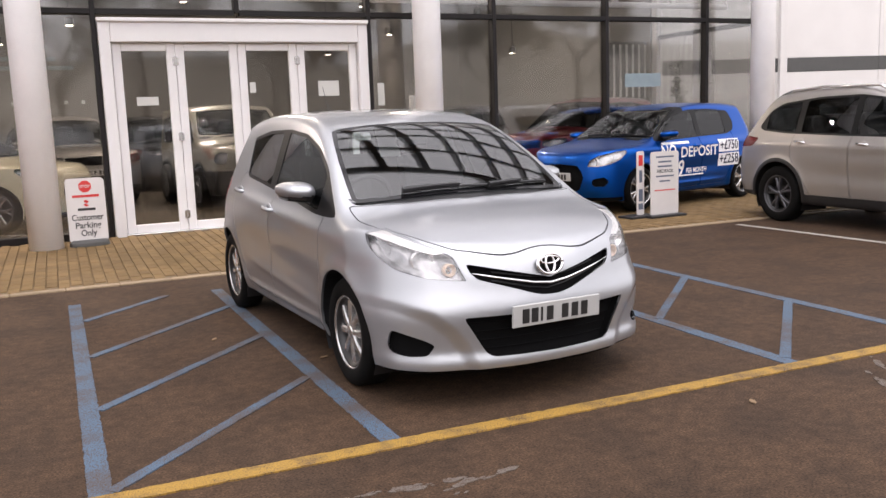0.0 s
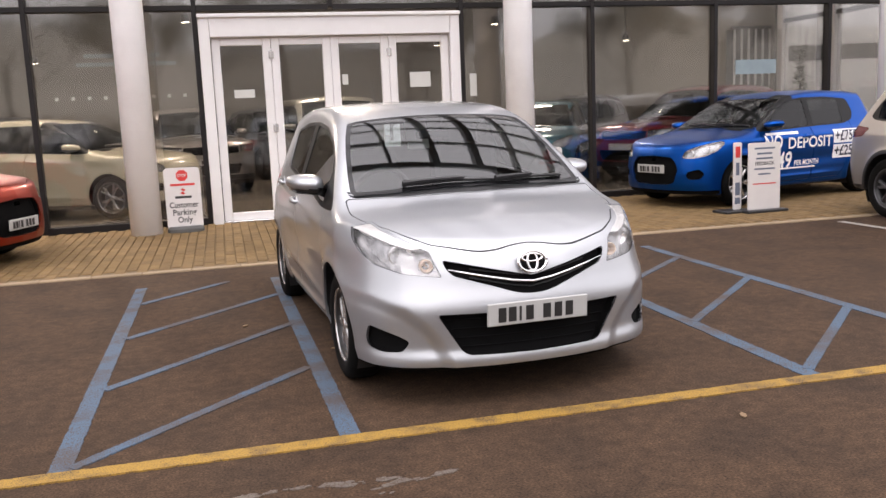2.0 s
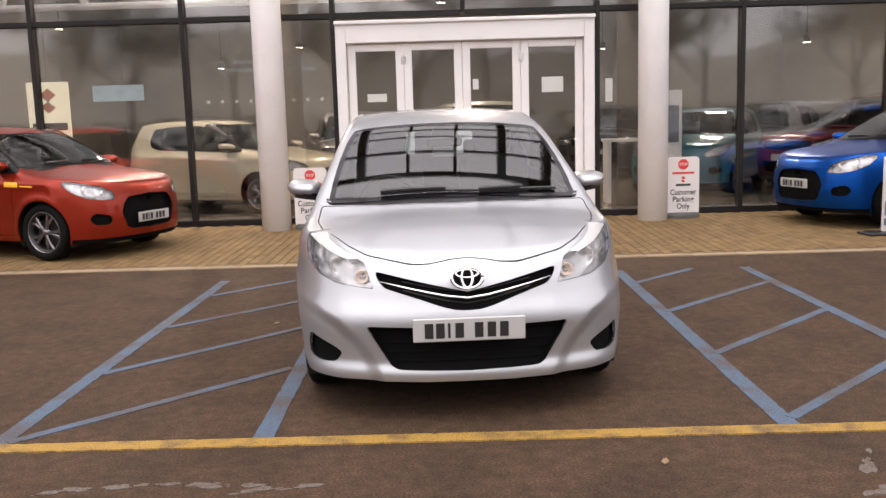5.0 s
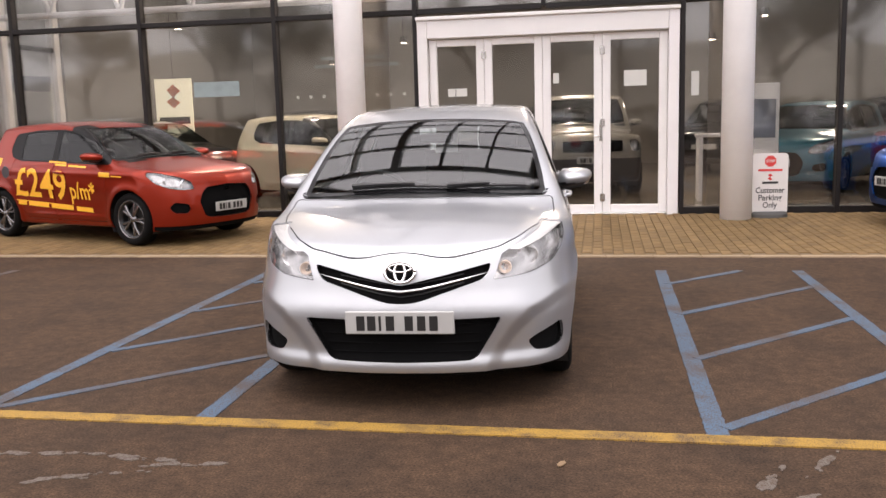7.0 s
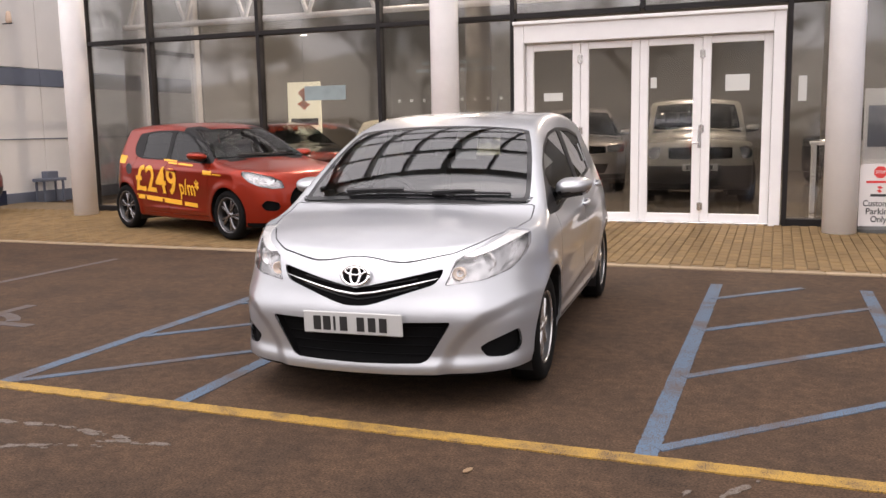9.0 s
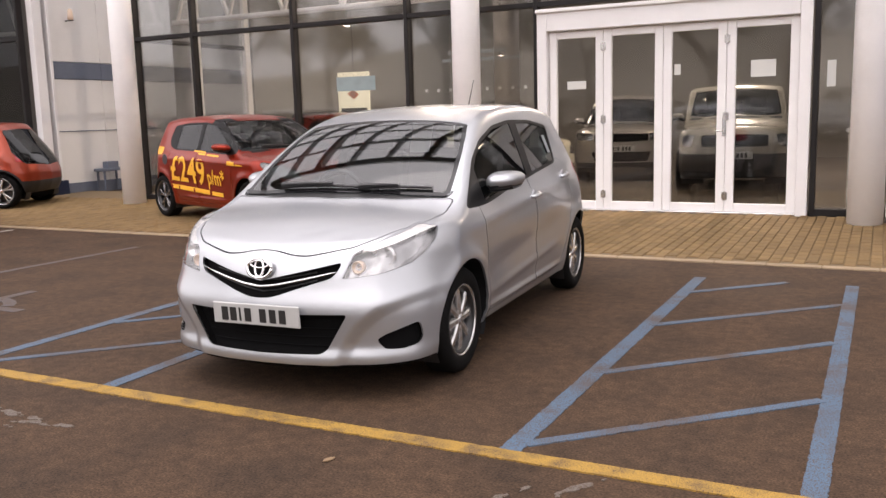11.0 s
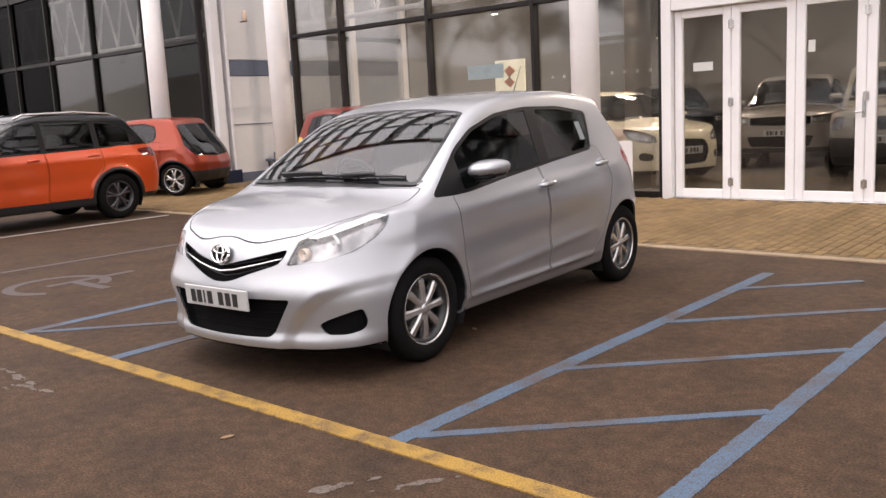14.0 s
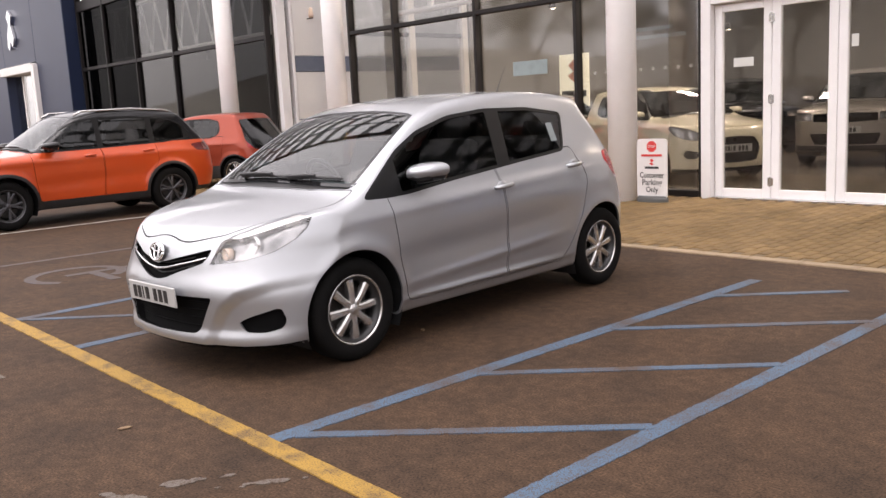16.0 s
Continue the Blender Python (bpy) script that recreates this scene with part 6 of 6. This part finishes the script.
# ---- across the car park, seen in the glass: parked cars, bare trees, a hill ----
# bark, hill and ivy are paled, with haze painted into their colours
M_BARK = material("bark", (0.34, 0.32, 0.30), 0.9, var=0.4)
M_HILL = material("hill_grass", (0.30, 0.275, 0.235), 0.95, var=0.8, scale=0.08, dark=(0.17, 0.155, 0.13), fine=0.35, fine_scale=0.6)
M_HEDGE = material("winter_hedge", (0.13, 0.115, 0.085), 0.95, var=0.6, scale=1.2, random_tint=0.3, island=True)
M_IVY = material("ivy_leaf", (0.33, 0.32, 0.28), 0.8, var=0.4, scale=0.8, random_tint=0.4, island=True)
first, _ = car("parked_hatchback", pose(-9.5, -10.0, 0, 0, 0, 180), HATCH, P_DARK, "charcoal hatchback parked across the lane", "car", 0, group="cars across the lane")
for k, x in enumerate((-1.6, 3.6, 9.2)):
    copy_thing(first, pose(x, -10.2, 0, 0, 0, 178 + 2 * k))
second, _ = car("parked_off_roader", pose(-4.4, -10.4, 0, 0, 0, 180), SUV, P_GREY, "grey off-roader parked across the lane", "car", 0, group="cars across the lane")
for k, x in enumerate((0.9, 6.4, 12.0)):
    copy_thing(second, pose(x, -10.3, 0, 0, 0, 181 - k))


def bare_tree(m, seed, height, ivy):
    rnd = random.Random(seed)
    t = thing("bare_tree", m, "leafless winter tree hung with ivy beyond the car park" if ivy else "leafless winter tree with fine twigs beyond the car park", "tree", "bare trees")
    trunk, twigs, leaves = bmesh.new(), bmesh.new(), []
    add_tube(trunk, [(0, 0, -0.1), (0.05, 0.0, height * 0.2), (0.0, 0.06, height * 0.45)], [0.20, 0.16, 0.11], 8)

    def grow(p, d, length, r, depth):
        q = p + d * length * 0.5 + Vector((rnd.uniform(-1, 1), rnd.uniform(-1, 1), 0.3)) * length * 0.06
        e = p + d * length
        add_tube(twigs, [p, q, e], [r, r * 0.8, r * 0.55], 5 if depth > 1 else 3)
        for _ in range(ivy if depth <= 2 else 0):
            leaves.append(p.lerp(e, rnd.random()) + Vector((rnd.gauss(0, 0.25), rnd.gauss(0, 0.25), rnd.gauss(0, 0.25))))
        if depth:
            for _ in range(3 if depth > 1 else 5):
                nd = (d + Vector((rnd.uniform(-1, 1), rnd.uniform(-1, 1), rnd.uniform(-0.3, 0.6))) * 0.8).normalized()
                grow(p.lerp(e, rnd.uniform(0.4, 1.0)), nd, length * rnd.uniform(0.55, 0.80), r * 0.50, depth - 1)
    for _ in range(6):
        a = rnd.uniform(0, 6.28)
        grow(Vector((0, 0.03, height * rnd.uniform(0.18, 0.45))), Vector((math.cos(a) * 0.7, math.sin(a) * 0.7, 0.8)).normalized(), height * 0.26, 0.07, 4)
    part("trunk", trunk, M_BARK, t)
    part("crown", twigs, M_BARK, t)
    if leaves:
        v, f = [], []
        for c in leaves:
            a, b = Vector((rnd.gauss(0, 1), rnd.gauss(0, 1), rnd.gauss(0, 1))).normalized() * 0.13, Vector((rnd.gauss(0, 1), rnd.gauss(0, 1), rnd.gauss(0, 1))).normalized() * 0.10
            f.append(tuple(range(len(v), len(v) + 4)))
            v += [c + a, c + b, c - a, c - b]
        link_mesh("ivy", v, f, M_IVY, t)
    return t


ta, tb, tc = bare_tree(pose(-8, -19, 0), 3, 9.5, 0), bare_tree(pose(4.5, -21, 0), 8, 11, 3), bare_tree(pose(-13.5, -20, 0), 14, 9.0, 2)
for x, y, src, rz in ((-18, -23, tb, 40), (-2.5, -22, tc, 120), (10.5, -19, ta, 200), (16, -22, tb, 300), (23, -20, tc, 80), (-25, -21, tc, 10), (0.8, -25, ta, 260), (30, -22, tb, 150), (-32, -22, tb, 210), (13, -26, tc, 340)):
    copy_thing(src, pose(x, y, 0, 0, 0, rz))
n = 220
rnd = random.Random(4)
hv = [(-260 + 520 * i / n, -70 - 60 * j, (0.0, 14.0, 23.0, 31.0)[j] * (0.75 + 0.25 * math.sin(i * 0.064 + j) + 0.1 * math.sin(i * 0.16)) + (rnd.uniform(-0.25, 0.45) if j else 0.0)) for j in range(4) for i in range(n + 1)]
hf = [(j * (n + 1) + i, j * (n + 1) + i + 1, (j + 1) * (n + 1) + i + 1, (j + 1) * (n + 1) + i) for j in range(3) for i in range(n)]
tagged(link_mesh("hillside", hv, hf, M_HILL, None, "", True), "low winter hillside beyond the car park", "hill", kind="structure")
hedge = bmesh.new()
rnd = random.Random(11)
for k in range(5000):
    c = Vector((rnd.uniform(-40, 50), -15.5 + rnd.uniform(-0.6, 0.6), rnd.uniform(0.0, 1.9)))
    d, u = Vector((rnd.uniform(-1, 1), rnd.uniform(-1, 1), rnd.uniform(-1, 1))).normalized() * 0.20, Vector((rnd.uniform(-1, 1), rnd.uniform(-1, 1), rnd.uniform(-1, 1))).normalized() * 0.16
    hedge.faces.new([hedge.verts.new(c + d), hedge.verts.new(c + u), hedge.verts.new(c - d), hedge.verts.new(c - u)])
tagged(part("hedge", hedge, M_HEDGE), "scruffy winter hedge beyond the lane", "hedge", kind="stuff")

# ---- faded marks on the lane and bay ----
M_SCUFF = worn_paint("scuffed_white", (0.110, 0.092, 0.077), ASPHALT, 0.8, 40.0)
rnd = random.Random(21)
for x, y, w, h, a in ((0.97, 2.92, 0.40, 0.09, 8), (1.40, 2.94, 0.46, 0.10, -4), (1.36, 2.72, 0.36, 0.09, 20), (1.72, 2.88, 0.26, 0.09, 10), (4.34, 3.20, 0.24, 0.06, 60), (4.08, 2.95, 0.22, 0.07, 70), (4.08, 2.78, 0.20, 0.06, 30)):
    bm = bmesh.new()
    for k in range(16):  # a scatter of paint flakes that are left
        cx, cy = rnd.gauss(0, 0.34) * w, rnd.gauss(0, 0.11) * h
        r = rnd.choice((0.008, 0.012, 0.02, 0.034)) * rnd.uniform(0.7, 1.2)
        pts = [(cx + 1.7 * r * rnd.uniform(0.45, 1.1) * math.cos(b), cy + 0.7 * r * rnd.uniform(0.45, 1.1) * math.sin(b)) for b in np.arange(0, 6.1, 0.7)]
        add_prism(bm, pts, -0.01, 0.0025 + 0.0001 * k, "xy")
    o = part("scuff_mark", bm, M_SCUFF)
    o.matrix_world = pose(x, y, 0, 0, 0, a)
    tagged(o, "scuffed remains of white paint on the asphalt", "road marking", kind="structure")
sym = thing("bay_symbol", pose(-1.25, 4.45, 0, 0, 0, 0), "almost worn-away blue bay symbol", "road marking", kind="structure")
part("ring", prism([(0.46 * math.cos(a), 0.46 * math.sin(a)) for a in np.linspace(0.6, 5.6, 20)] + [(0.36 * math.cos(a), 0.36 * math.sin(a)) for a in np.linspace(5.6, 0.6, 20)], -0.01, 0.003, "xy"), M_FAINT, sym)
part("stroke", prism([(-0.05, -0.1), (0.05, -0.1), (0.05, 0.75), (-0.05, 0.75)], -0.01, 0.0035, "xy"), M_FAINT, sym)
part("stroke", prism([(0.05, 0.1), (0.6, 0.1), (0.6, 0.2), (0.05, 0.2)], -0.01, 0.0035, "xy"), M_FAINT, sym)
M_DRYLEAF = material("dry_leaf", (0.20, 0.13, 0.07), 0.8, var=0.3)
for x, y, a in ((1.70, 4.95, 20), (3.30, 3.05, 70), (3.07, 5.09, 140), (1.18, 5.78, 60)):
    o = part("dry_leaf", prism([(-0.03, 0.0), (-0.01, 0.014), (0.02, 0.012), (0.035, 0.0), (0.015, -0.014), (-0.015, -0.012)], 0.004, 0.008, "xy"), M_DRYLEAF)
    o.matrix_world = pose(x, y, 0, 0, 0, a)
    tagged(o, "small dry leaf lying on the asphalt", "leaf")

# ---- block paving, laid in columns towards the building ----
BW, BL, GAP = 0.105, 0.212, 0.007
pav = bpy.data.objects["paving"]
slope = math.degrees(math.atan2(lift(12) , 12 - PAVE_Y0))


def brick_mesh(mat):
    x, y, c = (BW - GAP) / 2, (BL - GAP) / 2, 0.006
    v = [(sx * x, sy * y, -0.02) for sx, sy in ((-1, -1), (1, -1), (1, 1), (-1, 1))] + [(sx * x, sy * y, 0.0) for sx, sy in ((-1, -1), (1, -1), (1, 1), (-1, 1))] + [(sx * (x - c), sy * (y - c), 0.005) for sx, sy in ((-1, -1), (1, -1), (1, 1), (-1, 1))]
    f = [(8, 9, 10, 11)] + [(a, (a + 1) % 4, (a + 1) % 4 + 4, a + 4) for a in range(4)] + [(a + 4, (a + 1) % 4 + 4, (a + 1) % 4 + 8, a + 8) for a in range(4)]
    me = bpy.data.meshes.new("brick")
    me.from_pydata(v, [], f)
    me.materials.append(mat)
    return me, v, f


bme, bv, bf = brick_mesh(M_BRICK)
rest_v, rest_f = [], []
rnd = random.Random(2)
tilt = Euler((radians(slope), 0, 0)).to_matrix()
edge_y = PAVE_Y0 + 0.13
for i, x in enumerate(np.arange(-14.0, 14.0, BW)):
    for j in range(18):
        y = edge_y + BL * (j + (0.5 if i % 2 else 0.0)) + BL / 2
        if y > WALL_Y - 0.12:
            continue
        z = lift(y) + 0.009 + rnd.uniform(-0.0015, 0.0015)
        if 3.3 < x < 5.05:
            b = new("brick", bme)
            b.parent = pav
            b.matrix_basis = pose(x, y, z, slope)
        else:
            n0 = len(rest_v)
            for p in bv:
                q = tilt @ Vector(p)
                rest_v.append((x + q.x, y + q.y, z + q.z))
            rest_f.extend(tuple(a + n0 for a in f) for f in bf)
rest = link_mesh("brick", rest_v, rest_f, M_BRICK_JOINED, pav)
rest["kind"] = "stuff"
M_KERB = material("edging_stone", (0.27, 0.20, 0.125), 0.85, var=0.3, fine=0.2, bump=0.2, random_tint=0.1)
kme = None
for k in range(62):
    x = -14.2 + 0.46 * k
    if kme is None:
        o = part("edging_stone", box((0, 0, -0.04), (0.455, 0.12, 0.10), 0.006), M_KERB, pav)
        kme = o.data
    else:
        o = new("edging_stone", kme)
        o.parent = pav
    o.matrix_basis = pose(x, PAVE_Y0 + 0.06, 0.004)
